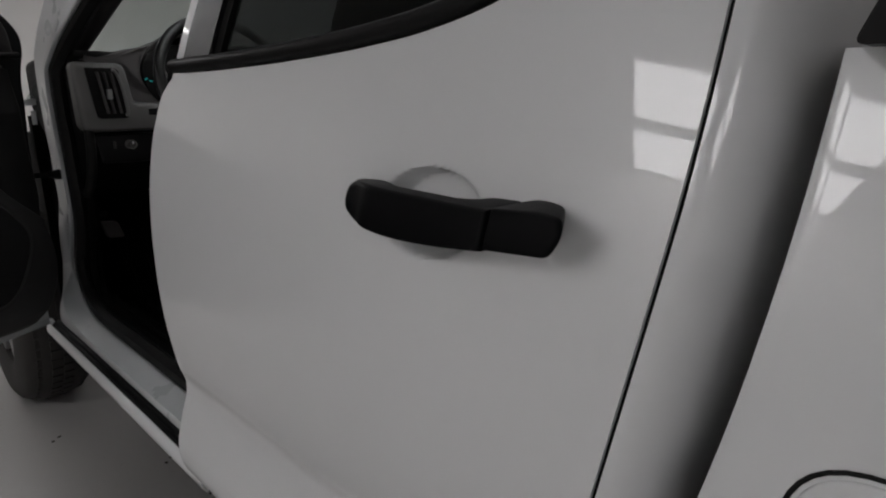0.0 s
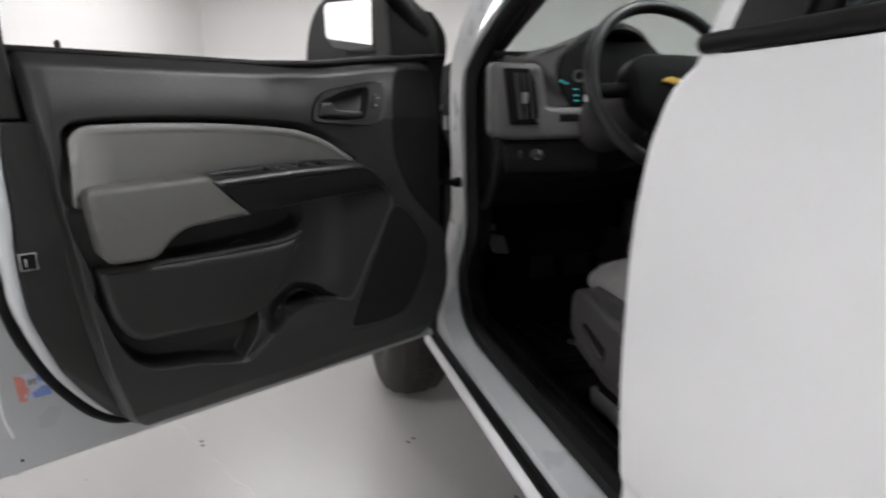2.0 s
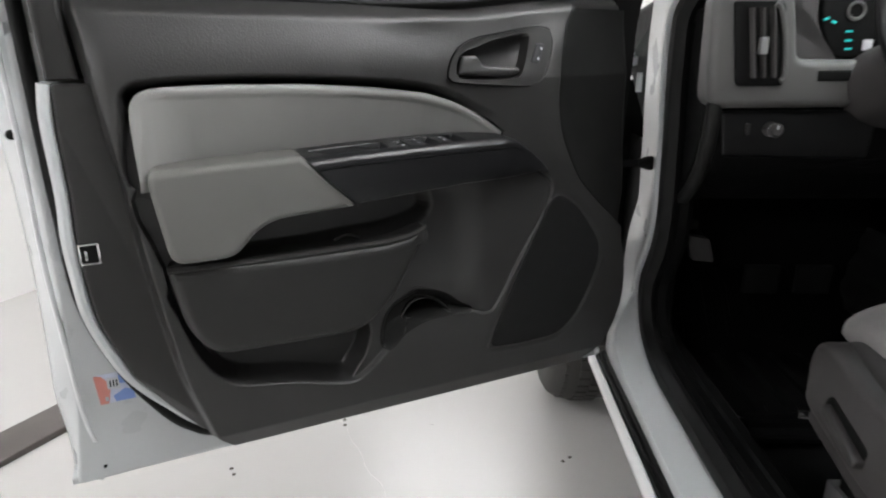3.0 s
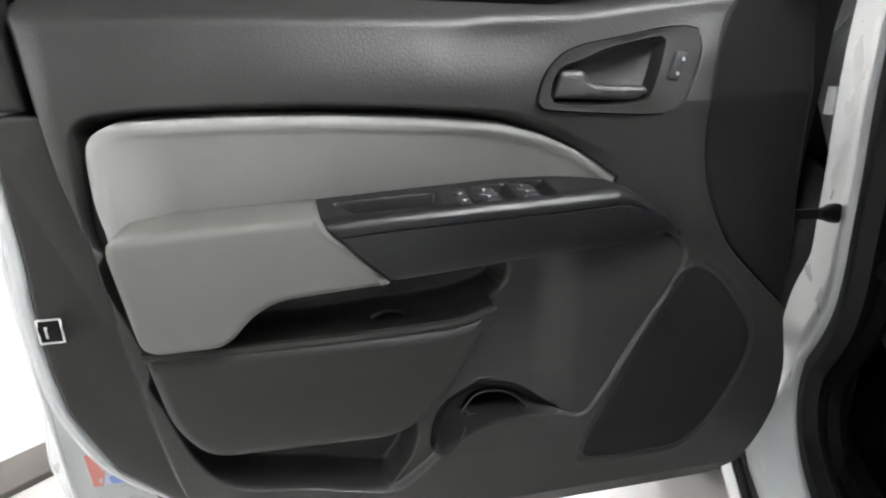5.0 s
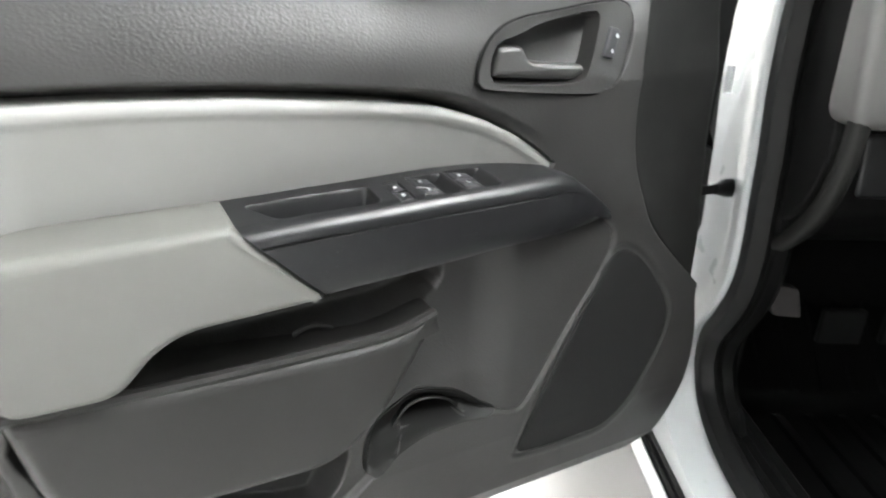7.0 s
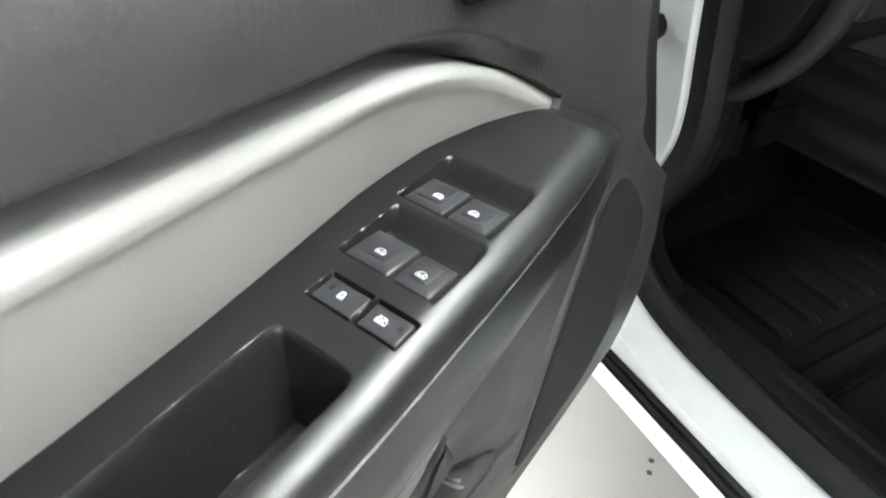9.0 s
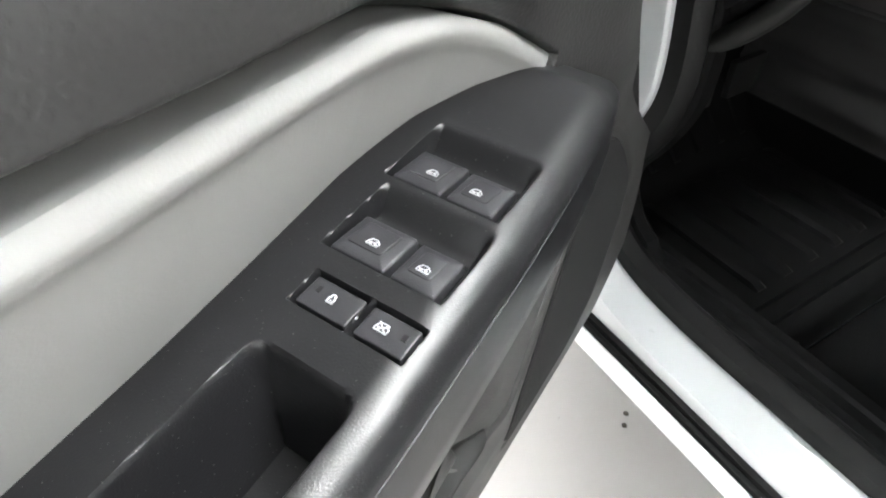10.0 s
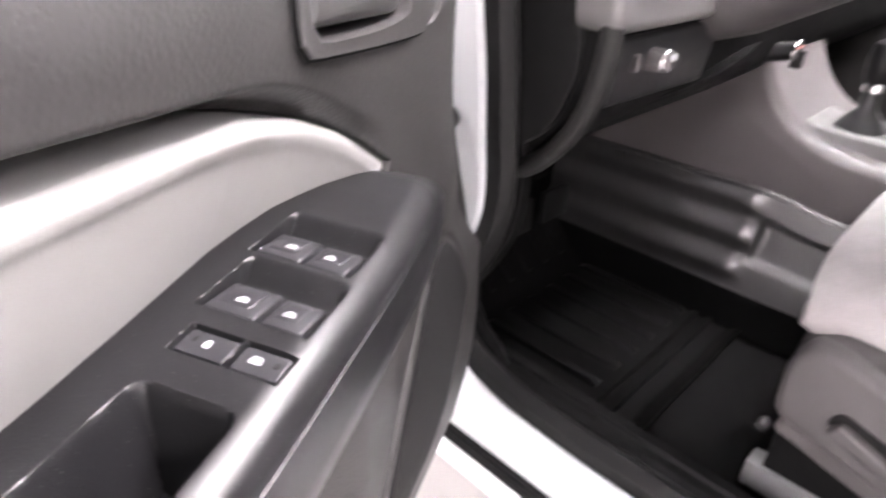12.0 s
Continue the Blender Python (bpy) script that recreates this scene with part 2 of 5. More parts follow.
def cyl(bm, p0, p1, r0, r1=None, seg=24):
    p0, p1 = Vector(p0), Vector(p1)
    r1 = r0 if r1 is None else r1
    d = p1 - p0
    q = d.to_track_quat("Z", "Y").to_matrix().to_4x4()
    bmesh.ops.create_cone(bm, cap_ends=True, segments=seg, radius1=r0, radius2=r1, depth=d.length,
                          matrix=Matrix.Translation((p0 + p1) / 2) @ q)
    return bm

def tube(bm, path, rad, seg=10, closed=False, squash=1.0, up=(0, 0, 1)):
    """A round or oval bar along a run of points; rad is a number or a function of 0 to 1 along it."""
    path = [Vector(p) for p in path]
    k = len(path)
    rings = []
    for i, p in enumerate(path):
        a = path[i - 1] if (i or closed) else p
        b = path[(i + 1) % k] if (i < k - 1 or closed) else p
        t = (b - a).normalized()
        s = t.cross(Vector(up))
        s = s.normalized() if s.length > 1e-5 else Vector((1, 0, 0))
        w = s.cross(t)
        r = rad(i / max(1, k - 1)) if callable(rad) else rad
        rings.append([bm.verts.new(p + s * math.cos(2*math.pi*j/seg) * r + w * math.sin(2*math.pi*j/seg) * r * squash) for j in range(seg)])
    for i in range(k if closed else k - 1):
        a, b = rings[i], rings[(i + 1) % k]
        for j in range(seg):
            bm.faces.new((a[j - 1], a[j], b[j], b[j - 1]))
    if not closed:
        bm.faces.new(rings[0])
        bm.faces.new(rings[-1][::-1])
    return bm

def sheet(nu, nv, f, thick=None, bm=None):
    """A surface f(s, t) over the unit square; thick is a vector by which a second side is set off."""
    bm = bm or bmesh.new()
    def layer(off):
        return [[bm.verts.new(Vector(f(i / nu, j / nv)) + off) for j in range(nv + 1)] for i in range(nu + 1)]
    a = layer(Vector((0, 0, 0)))
    for i in range(nu):
        for j in range(nv):
            bm.faces.new((a[i][j], a[i+1][j], a[i+1][j+1], a[i][j+1]))
    if thick is not None:
        b = layer(Vector(thick))
        for i in range(nu):
            for j in range(nv):
                bm.faces.new((b[i][j], b[i][j+1], b[i+1][j+1], b[i+1][j]))
        for i in range(nu):
            bm.faces.new((a[i][0], b[i][0], b[i+1][0], a[i+1][0]))
            bm.faces.new((a[i][nv], a[i+1][nv], b[i+1][nv], b[i][nv]))
        for j in range(nv):
            bm.faces.new((a[0][j], a[0][j+1], b[0][j+1], b[0][j]))
            bm.faces.new((a[nu][j], b[nu][j], b[nu][j+1], a[nu][j+1]))
    return bm

def loft(sections, bm=None, caps=True):
    """Skin over closed sections that have the same number of points."""
    bm = bm or bmesh.new()
    vs = [[bm.verts.new(p) for p in s] for s in sections]
    k = len(vs[0])
    for a, b in zip(vs, vs[1:]):
        for i in range(k):
            bm.faces.new((a[i - 1], a[i], b[i], b[i - 1]))
    if caps:
        bm.faces.new(vs[0][::-1])
        bm.faces.new(vs[-1])
    return bm

def curve1(z, table):
    """Smooth value at z through (z, value) pairs."""
    n = len(table)
    if z <= table[0][0]:
        return table[0][1]
    if z >= table[-1][0]:
        return table[-1][1]
    slope = lambda i: (table[i + 1][1] - table[i][1]) / (table[i + 1][0] - table[i][0])
    def tangent(i):
        if i == 0 or i == n - 1:
            return slope(max(0, i - 1))
        h0, h1 = table[i][0] - table[i - 1][0], table[i + 1][0] - table[i][0]
        return (slope(i - 1) * h1 + slope(i) * h0) / (h0 + h1)
    i = max(k for k in range(n - 1) if table[k][0] <= z)
    (a, va), (b, vb) = table[i], table[i + 1]
    h = b - a
    t = (z - a) / h
    return (2*t**3 - 3*t*t + 1) * va + (t**3 - 2*t*t + t) * h * tangent(i) + (3*t*t - 2*t**3) * vb + (t**3 - t*t) * h * tangent(i + 1)

# ---- the room ----
ROOM = pose(0, 0, 0, 0, 0, -21.5)   # the room stands turned against the truck

def in_room(name, bm, mat, label, category, kind="structure"):
    ob = obj(name, bm, mat, smooth=False)
    ob.matrix_world = ROOM
    return tagged(ob, label, category, kind=kind)

WX0, WX1, WY0, WY1, HEIGHT = -5.2, 6.5, -3.17, 5.2, 2.75
bm = box(bmesh.new(), WX0 - 0.2, WX1 + 0.2, WY0 - 0.2, WY1 + 0.2, -0.12, 0.0)
in_room("floor", bm, FLOORMAT, "smooth white painted showroom floor with small dark marks", "floor")
for nm, b in (("wall_south", (WX0, WX1, WY0 - 0.2, WY0, 0, HEIGHT)), ("wall_west", (WX0 - 0.2, WX0, WY0 - 0.2, WY1 + 0.2, 0, HEIGHT)),
              ("wall_north", (WX0, WX1, WY1, WY1 + 0.2, 0, HEIGHT)), ("wall_east", (WX1, WX1 + 0.2, WY0 - 0.2, WY1 + 0.2, 0, HEIGHT))):
    in_room(nm, box(bmesh.new(), *b), WALLM, "plain white painted wall of the photo bay", "wall")
# The ceiling is out of view; its dark tone is chosen to lower ambient light.
in_room("ceiling", box(bmesh.new(), WX0 - 0.2, WX1 + 0.2, WY0 - 0.2, WY1 + 0.2, HEIGHT, HEIGHT + 0.15), CEILM, "unseen ceiling, made dark grey to cut bounced light", "ceiling")

def light_panel(w, d, gap, m):
    """Ceiling fixture of two by two glowing squares in a pale frame."""
    e = new("light_panel")
    tagged(e, "ceiling light of four glowing squares in a pale metal frame", "ceiling light", "ceiling lights")
    h, k = w + gap / 2 + 0.04, d + gap / 2 + 0.04
    part("housing", box(bmesh.new(), -h, h, -k, k, -0.06, 0.0, 0.01), SILVER, e, smooth=False)
    for sx in (-1, 1):
        for sy in (-1, 1):
            x, y = sx * (w + gap) / 2, sy * (d + gap) / 2
            part("diffuser", box(bmesh.new(), x - w/2, x + w/2, y - d/2, y + d/2, -0.075, -0.055, 0.004), LIGHTM, e, smooth=False)
    e.matrix_world = m
    return e

LIGHTS = ((1.86, -2.43), (-3.0, -1.6), (5.0, -1.0), (0.5, 1.25), (-2.7, 2.6))
lamp = light_panel(0.52, 0.60, 0.20, ROOM @ pose(*LIGHTS[0], HEIGHT))
# Unseen fixtures added as fill; only the first is known, mirrored in the rear door.
for x, y in LIGHTS[1:]:
    copy_thing(lamp, ROOM @ pose(x, y, HEIGHT))


# ---- the truck: outer body ----
truck = new("pickup_truck")
tagged(truck, "white crew cab pickup truck with its driver door wide open", "pickup truck")

SIDE = [(0.55, -0.012), (0.60, -0.029), (0.625, -0.030), (0.68, -0.0165), (0.728, -0.0035), (0.742, -0.0035), (0.78, -0.016), (0.86, -0.034), (1.0, -0.042), (1.1, -0.032), (1.29, 0.0174), (1.36, 0.039), (1.5, 0.092), (1.75, 0.19)]
WIDTH = 1.86   # the other flank mirrors this one across the middle of the truck

def side(z):
    if 1.0 <= z <= 1.17:
        d = z - 1.0
        return -0.042 + 0.020 * d + 0.7647 * d * d
    if 1.17 < z <= 1.29:
        d = z - 1.17
        return -0.0165 + 0.280 * d + 0.02 * d * d
    return curve1(z, SIDE)

def smoothstep(t):
    t = min(1.0, max(0.0, t))
    return t * t * (3 - 2 * t)

def skin_panel(name, xl, xr, z0, ztop, parent, label="", depth=0.035, nx=12, nz=44, dent=None, turn=0.0):
    """A painted panel of the flank between two edges, with hemmed borders; turn rounds its rear edge inwards over that length."""
    bm = bmesh.new()
    cols = [(0, depth), (0, 0.005), (0, 0.0015)] + [(max(0.003, i / nx), 0) for i in range(nx + 1)] + [(1, 0.0015), (1, 0.005), (1, depth)]
    rows = []
    for j in range(-3, nz + 4):
        f = min(nz, max(0, j)) / nz
        dz = {-3: depth, -2: 0.005, -1: 0.0015, nz + 1: 0.0015, nz + 2: 0.005, nz + 3: depth}.get(j, 0)
        row = []
        for s, d in cols:
            z = z0 + (1.26 - z0) * f
            x = xl(z) + (xr(z) - xl(z)) * s
            z = z0 + (ztop(x) - z0) * f
            x = xl(z) + (xr(z) - xl(z)) * s
            y = side(z) + max(d, dz)
            if turn:
                q = max(0.0, (x - (xr(z) - turn)) / turn)
                y += 0.20 * q ** 2.2
            if dent:
                y += dent(x, z)
            row.append(bm.verts.new((x, y, z)))
        rows.append(row)
    for r, q in zip(rows, rows[1:]):
        for i in range(len(cols) - 1):
            bm.faces.new((r[i], r[i+1], q[i+1], q[i]))
    bmesh.ops.remove_doubles(bm, verts=bm.verts, dist=0.0003)
    return part(name, bm, PAINT, parent, label, angle=50)

def belt(x):
    return curve1(x, [(1.04, 1.273), (1.2, 1.277), (1.37, 1.284), (1.52, 1.295), (1.60, 1.305), (1.68, 1.324), (1.78, 1.37), (1.87, 1.45)])

def shut(z):
    return curve1(z, [(0.6, 1.76), (0.97, 1.841), (1.05, 1.855), (1.12, 1.8645), (1.18, 1.870), (1.23, 1.8725), (1.45, 1.874)])

def grip_dent(x, z):
    r = math.hypot((x - 1.650) / 0.064, (z - 1.148) / 0.040)
    return 0.024 * smoothstep((1.0 - r) / 0.20)

rear_door = skin_panel("rear_door", lambda z: curve1(z, [(0.57, 1.01), (0.74, 1.005), (0.82, 1.026), (0.89, 1.036), (1.02, 1.037), (1.13, 1.024), (1.20, 1.018), (1.25, 1.033), (1.275, 1.064)]), lambda z: shut(z) - 0.0018, 0.577, belt, truck, "closed white rear door", nx=330, nz=270, dent=grip_dent)
def corner(i, j):
    """The rear corner of the cab: a rounded turn from the flank into the cab's back wall."""
    z = 0.577 + 1.143 * j / 100
    if i < 3:
        return (shut(z) + 0.0018, side(z) + (0.035, 0.005, 0.0015)[i], z)
    q = (i - 3) / 40
    if q <= 0.85:
        an = q / 0.85 * math.pi / 2
        x, y = 0.052 * math.sin(an), 0.15 * (1 - math.cos(an))
    else:
        x, y = 0.052 + 0.004 * (q - 0.85), 0.15 + (q - 0.85) / 0.15 * 0.55
    return (shut(z) + 0.002 + x, side(z) + y, z)
part("cab_corner", sheet(43, 100, lambda a, b: corner(round(a * 43), round(b * 100))), PAINT, truck, "white rounded rear corner of the cab", angle=50)
skin_panel("bed_side", lambda z: shut(z) + 0.066 - 0.008 * smoothstep((1.1 - z) / 0.3), lambda z: 3.4, 0.6, lambda x: 1.276, truck, "white bed side panel", nx=140)
# The bed's front wall is coloured black to stand for shade in the gap.
part("bed_front_wall", box(bmesh.new(), 1.985, 2.01, 0.03, 1.8, 0.6, 1.262, 0.01), RUBBER, truck)
part("bed_rail_cap", slab(rounded_poly([(1.948, 1.276), (3.4, 1.276), (3.4, 1.306), (1.958, 1.302)], 0.006), -0.012, 0.06, 0.004), RUBBER, truck, "black plastic bed rail cap")
bm = bmesh.new()
FLAP = rounded_poly([(1.957, 0.905), (2.118, 0.905), (2.118, 1.062), (1.957, 1.062)], 0.048, 8)
tube(bm, [(x, side(z) - 0.0005, z) for x, z in FLAP], 0.0015, 8, True, up=(0, 1, 0))
part("flap_gap", bm, RUBBER, truck)
part("fuel_flap", slab(inset(FLAP[::-1] if area2(FLAP) < 0 else FLAP, 0.004), lambda x, z: -side(z) - 0.01, lambda x, z: -side(z) + 0.0015, 0.002, place=lambda a, b, d: (a, -d, b)), PAINT, truck)
# near-black tube and sheet stand for shade in the shut line and cab-bed gap
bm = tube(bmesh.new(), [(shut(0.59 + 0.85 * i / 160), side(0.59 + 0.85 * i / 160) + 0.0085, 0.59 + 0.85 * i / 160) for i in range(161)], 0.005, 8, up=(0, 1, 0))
part("shut_shade", bm, DEEP, truck)
part("gap_shade", sheet(1, 40, lambda s, t: (shut(0.6 + 0.62 * t) + 0.060 + 0.06 * s, side(0.6 + 0.62 * t) + 0.18, 0.6 + 0.62 * t), (0, 0.01, 0)), DEEP, truck)
# dark rear end of the rocker and the body under it
part("rocker", box(bmesh.new(), -0.03, 1.9, 0.125, 0.19, 0.465, 0.555, 0.012), TRIMDARK, truck)
part("underbody", box(bmesh.new(), -1.3, 3.2, 0.22, 1.64, 0.30, 0.46, 0.03), DEEP, truck)

# rear door glass, black moulding and pillar cover
def belt_run(x0, x1, n, off=0.0, dy=0.0):
    out = []
    for i in range(n + 1):
        x = x0 + (x1 - x0) * i / n
        z = belt(x) + off
        out.append((x, side(z) + dy, z))
    return out

bm = tube(bmesh.new(), belt_run(1.055, 1.86, 40, 0.012, 0.001), 0.0115, 10, squash=0.9)
part("belt_moulding", bm, RUBBER, rear_door, "black rubber window moulding")
bm = bmesh.new()
def lean_strip(bm, x0, x1, z0, z1, dy, slope=0.14, thick=0.012, n=8):
    sheet(1, n, lambda s, t: (x0 + (x1 - x0) * s + slope * (z1 - z0) * t, side(z0 + (z1 - z0) * t) + dy, z0 + (z1 - z0) * t), (0, thick, 0), bm)
    return bm
part("pillar_cover", lean_strip(bm, 1.082, 1.165, 1.275, 1.74, 0.0), SATIN, rear_door, "black pillar cover")
part("window_frame", lean_strip(bmesh.new(), 1.046, 1.079, 1.262, 1.74, 0.004), PAINT, rear_door)
part("glass_channel", lean_strip(bmesh.new(), 1.168, 1.186, 1.275, 1.74, 0.006), RUBBER, rear_door)
bm = sheet(12, 8, lambda s, t: (1.18 + 0.70 * s, side(belt(1.18 + 0.70 * s) + (1.70 - belt(1.18 + 0.70 * s)) * t) + 0.012, belt(1.18 + 0.70 * s) + (1.70 - belt(1.18 + 0.70 * s)) * t), (0, 0.004, 0))
g = part("rear_glass", bm, DARKGLASS, rear_door, "dark tinted rear door glass")

# outside handle of the rear door
def flank(x, z, out):
    return (x, side(z) - out, z)
pl = lambda a, b, d: flank(a, b, d)
GRIP = smooth_closed([(a[0] - 0.004 * (1 if a[0] < 1.74 else 0), a[1] - 0.0015, *a[2:]) for a in [(1.582, 1.158), (1.586, 1.170), (1.598, 1.1745), (1.639, 1.1735), (1.699, 1.1725), (1.7505, 1.1715, 1), (1.7495, 1.1415, 1), (1.705, 1.1370), (1.660, 1.1350), (1.630, 1.1360), (1.603, 1.140), (1.586, 1.148)]], 6)
def grip_in(a, b):
    """Depth of the grip's back: hollow behind the fingers, closed at its front foot."""
    return 0.004 + 0.022 * smoothstep((a - 1.605) / 0.03) * smoothstep((1.735 - a) / 0.03)
def fore(a, b):
    return 0.034 + 0.008 * smoothstep((a - 1.585) / 0.03) + 0.003 * (1 - ((a - 1.70) / 0.11) ** 2)
def flank_shift(a, b, d):
    # the front end stands forward of its foot on the skin
    k = max(0.0, 0.038 - d) * smoothstep((1.64 - a) / 0.05)
    return flank(a - 1.0 * k, b - 0.12 * k, d)
part("handle_grip", slab(GRIP, grip_in, fore, 0.0035, 4, place=flank_shift), HANDLEM, rear_door, "black plastic pull handle")
CAP = rounded_poly([(1.7525, 1.1417, 0.001), (1.806, 1.1450), (1.813, 1.160), (1.811, 1.1725), (1.794, 1.1745), (1.7535, 1.1718, 0.001)], 0.006, 5)
part("handle_cap", slab(CAP, -0.004, fore, 0.0035, 4, place=lambda a, b, d: flank(a - 0.6 * max(0.0, 0.038 - d) * smoothstep((a - 1.752) / 0.02), b - 0.02 * max(0.0, 0.038 - d), d)), HANDLEM, rear_door)
FOOTING = rounded_poly([(1.700, 1.166), (1.722, 1.170), (1.7515, 1.1705), (1.7515, 1.150), (1.715, 1.150)], 0.006, 5)
part("handle_gasket", slab(FOOTING, -0.004, 0.036, 0.004, place=pl), HANDLEM, rear_door)

# front fender, bonnet and wheel
def fender(s, t):
    x = -1.75 + 1.70 * s
    z0 = 0.60 + max(0.0, 0.30 * (1 - ((x + 0.82) / 0.47) ** 2)) ** 0.5 * 0.62 if abs(x + 0.82) < 0.47 else 0.60
    z = z0 + (1.12 + 0.04 * s - z0) * t
    return (x, side(z) - 0.01 + 0.03 * (1 - s) ** 2, z)
part("fender", sheet(60, 20, fender, (0, 0.01, 0)), PAINT, truck)
part("bonnet", sheet(10, 16, lambda s, t: (-1.75 + 1.45 * s, 0.03 + 1.80 * t, 1.16 + 0.05 * s + 0.05 * math.sin(math.pi * t)), (0, 0, -0.02)), PAINT, truck)
part("wheel_liner", box(bmesh.new(), -1.4, -0.36, 0.30, 0.34, 0.35, 1.05), DEEP, truck)
part("bulkhead", box(bmesh.new(), -0.42, -0.38, 0.12, 1.74, 0.4, 1.16), DEEP, truck)

def wheel(m):
    R, W = 0.385, 0.25
    prof = [(0.215, 0.02), (0.235, 0.004), (0.29, -0.004), (0.335, 0.002), (0.362, 0.018), (0.378, 0.045), (R, 0.075)]
    prof = prof + [(r, W - y) for r, y in prof[::-1]]
    n = 72
    secs = [[(r * math.cos(2*math.pi*i/n), y, r * math.sin(2*math.pi*i/n)) for r, y in prof] for i in range(n)]
    bm = bmesh.new()
    vs = [[bm.verts.new(p) for p in s] for s in secs]
    for i in range(n):
        a, b = vs[i - 1], vs[i]
        for j in range(len(prof)):
            bm.faces.new((a[j - 1], a[j], b[j], b[j - 1]))
    # tread blocks and shoulder lugs
    for i in range(56):
        an = 2 * math.pi * i / 56
        for y0, y1, off in ((0.045, 0.085, 0.0), (0.09, 0.125, 0.5), (0.13, 0.165, 0.0), (0.17, 0.21, 0.5)):
            a2 = an + off * math.pi / 56
            edge = 0.010 if y0 in (0.045, 0.17) else 0.0
            box(bm, R - 0.012 - edge, R + 0.006 - edge, y0, y1, -0.016, 0.016, m=Matrix.Rotation(a2, 4, "Y"))
    wh = empty("wheel", truck)
    part("tyre", bm, TYRE, wh, "black all-terrain tyre")
    bm = bmesh.new()
    cyl(bm, (0, 0.06, 0), (0, 0.22, 0), 0.215, 0.215, 40)
    for i in range(6):
        a = math.radians(60 * i)
        box(bm, 0.03, 0.215, 0.02, 0.06, -0.028, 0.028, 0.008, m=Matrix.Rotation(a, 4, "Y"))
    cyl(bm, (0, 0.012, 0), (0, 0.05, 0), 0.05, 0.06, 24)
    part("rim", bm, SILVER, wh, "silver alloy rim")
    wh.matrix_local = m
    return wh

wheel(pose(-0.82, -0.02, 0.391))
wheel(pose(2.45, 0.0, 0.391))
wheel(pose(-0.82, WIDTH + 0.02, 0.391, 0, 0, 180))
wheel(pose(2.45, WIDTH, 0.391, 0, 0, 180))

# ---- cab shell ----
APERTURE = [(1.10, 0.598), (0.40, 0.598), (0.25, 0.599), (0.155, 0.606), (0.093, 0.622), (0.053, 0.645), (0.030, 0.672), (0.014, 0.705), (0.012, 0.740), (0.020, 0.772), (0.043, 0.808), (0.066, 0.850), (0.080, 0.892), (0.083, 0.940), (0.078, 1.00), (0.071, 1.08), (0.061, 1.15), (0.057, 1.21), (0.060, 1.28), (0.085, 1.345), (0.150, 1.41), (0.33, 1.53), (0.58, 1.65), (0.82, 1.73)]

def smooth_open(pts, n=5):
    out = []
    k = len(pts)
    for i in range(k - 1):
        p0, p1, p2, p3 = (np.array(pts[min(k - 1, max(0, i + j - 1))], float) for j in range(4))
        for s in range(n):
            t = s / n
            out.append(tuple(0.5 * ((2*p1) + (-p0 + p2)*t + (2*p0 - 5*p1 + 4*p2 - p3)*t*t + (-p0 + 3*p1 - 3*p2 + p3)*t**3)))
    out.append(tuple(pts[-1]))
    return out

def swept(pts, section, mat, name, label="", lean=0.36, taper=0, upper=None):
    """A moulding swept along the door opening. Its section lists (outwards from the opening, y)."""
    run = smooth_open(pts, 5)
    bm = bmesh.new()
    rings = []
    for i, p in enumerate(run):
        a, b = np.array(run[max(0, i - 1)]), np.array(run[min(len(run) - 1, i + 1)])
        t = (b - a) / np.linalg.norm(b - a)
        away = np.array((-t[1], t[0]))
        p = np.array(p)
        tum = max(0.0, p[1] - 1.3) * lean
        k = min(1.0, i / taper) if taper else 1.0
        rings.append([bm.verts.new((p[0] + away[0] * (o * k + 0.02 * (1 - k)), y + tum, p[1] + away[1] * (o * k + 0.02 * (1 - k)))) for o, y in (section if upper is None else [(oa + (ob - oa) * smoothstep((p[1] - 0.63) / 0.10), ya + (yb - ya) * smoothstep((p[1] - 0.63) / 0.10)) for (oa, ya), (ob, yb) in zip(section, upper)])])
    k = len(section)
    for r, q in zip(rings, rings[1:]):
        for i in range(k):
            bm.faces.new((r[i - 1], r[i], q[i], q[i - 1]))
    bm.faces.new(rings[0])
    bm.faces.new(rings[-1][::-1])
    return part(name, bm, mat, truck, label, angle=35)

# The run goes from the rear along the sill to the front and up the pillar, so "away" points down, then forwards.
swept(APERTURE, [(0.0, 0.083), (0.0, 0.078), (0.003, 0.070), (0.011, 0.030), (0.018, 0.026), (0.06, 0.024), (0.12, 0.03), (0.12, 0.11), (0.01, 0.11)], PAINT_SHADE, "door_opening", "white painted sill and hinge pillar",
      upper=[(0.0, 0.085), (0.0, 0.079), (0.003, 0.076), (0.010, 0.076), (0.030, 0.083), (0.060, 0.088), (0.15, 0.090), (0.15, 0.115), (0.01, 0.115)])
swept(APERTURE, [(-0.030, 0.096), (-0.033, 0.104), (-0.026, 0.116), (-0.010, 0.120), (0.004, 0.118), (0.004, 0.086), (-0.010, 0.084), (-0.022, 0.086)], RUBBER, "opening_seal", "black rubber door seal")
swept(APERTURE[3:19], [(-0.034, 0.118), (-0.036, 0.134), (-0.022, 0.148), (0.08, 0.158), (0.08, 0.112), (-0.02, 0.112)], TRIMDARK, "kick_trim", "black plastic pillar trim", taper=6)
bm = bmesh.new()
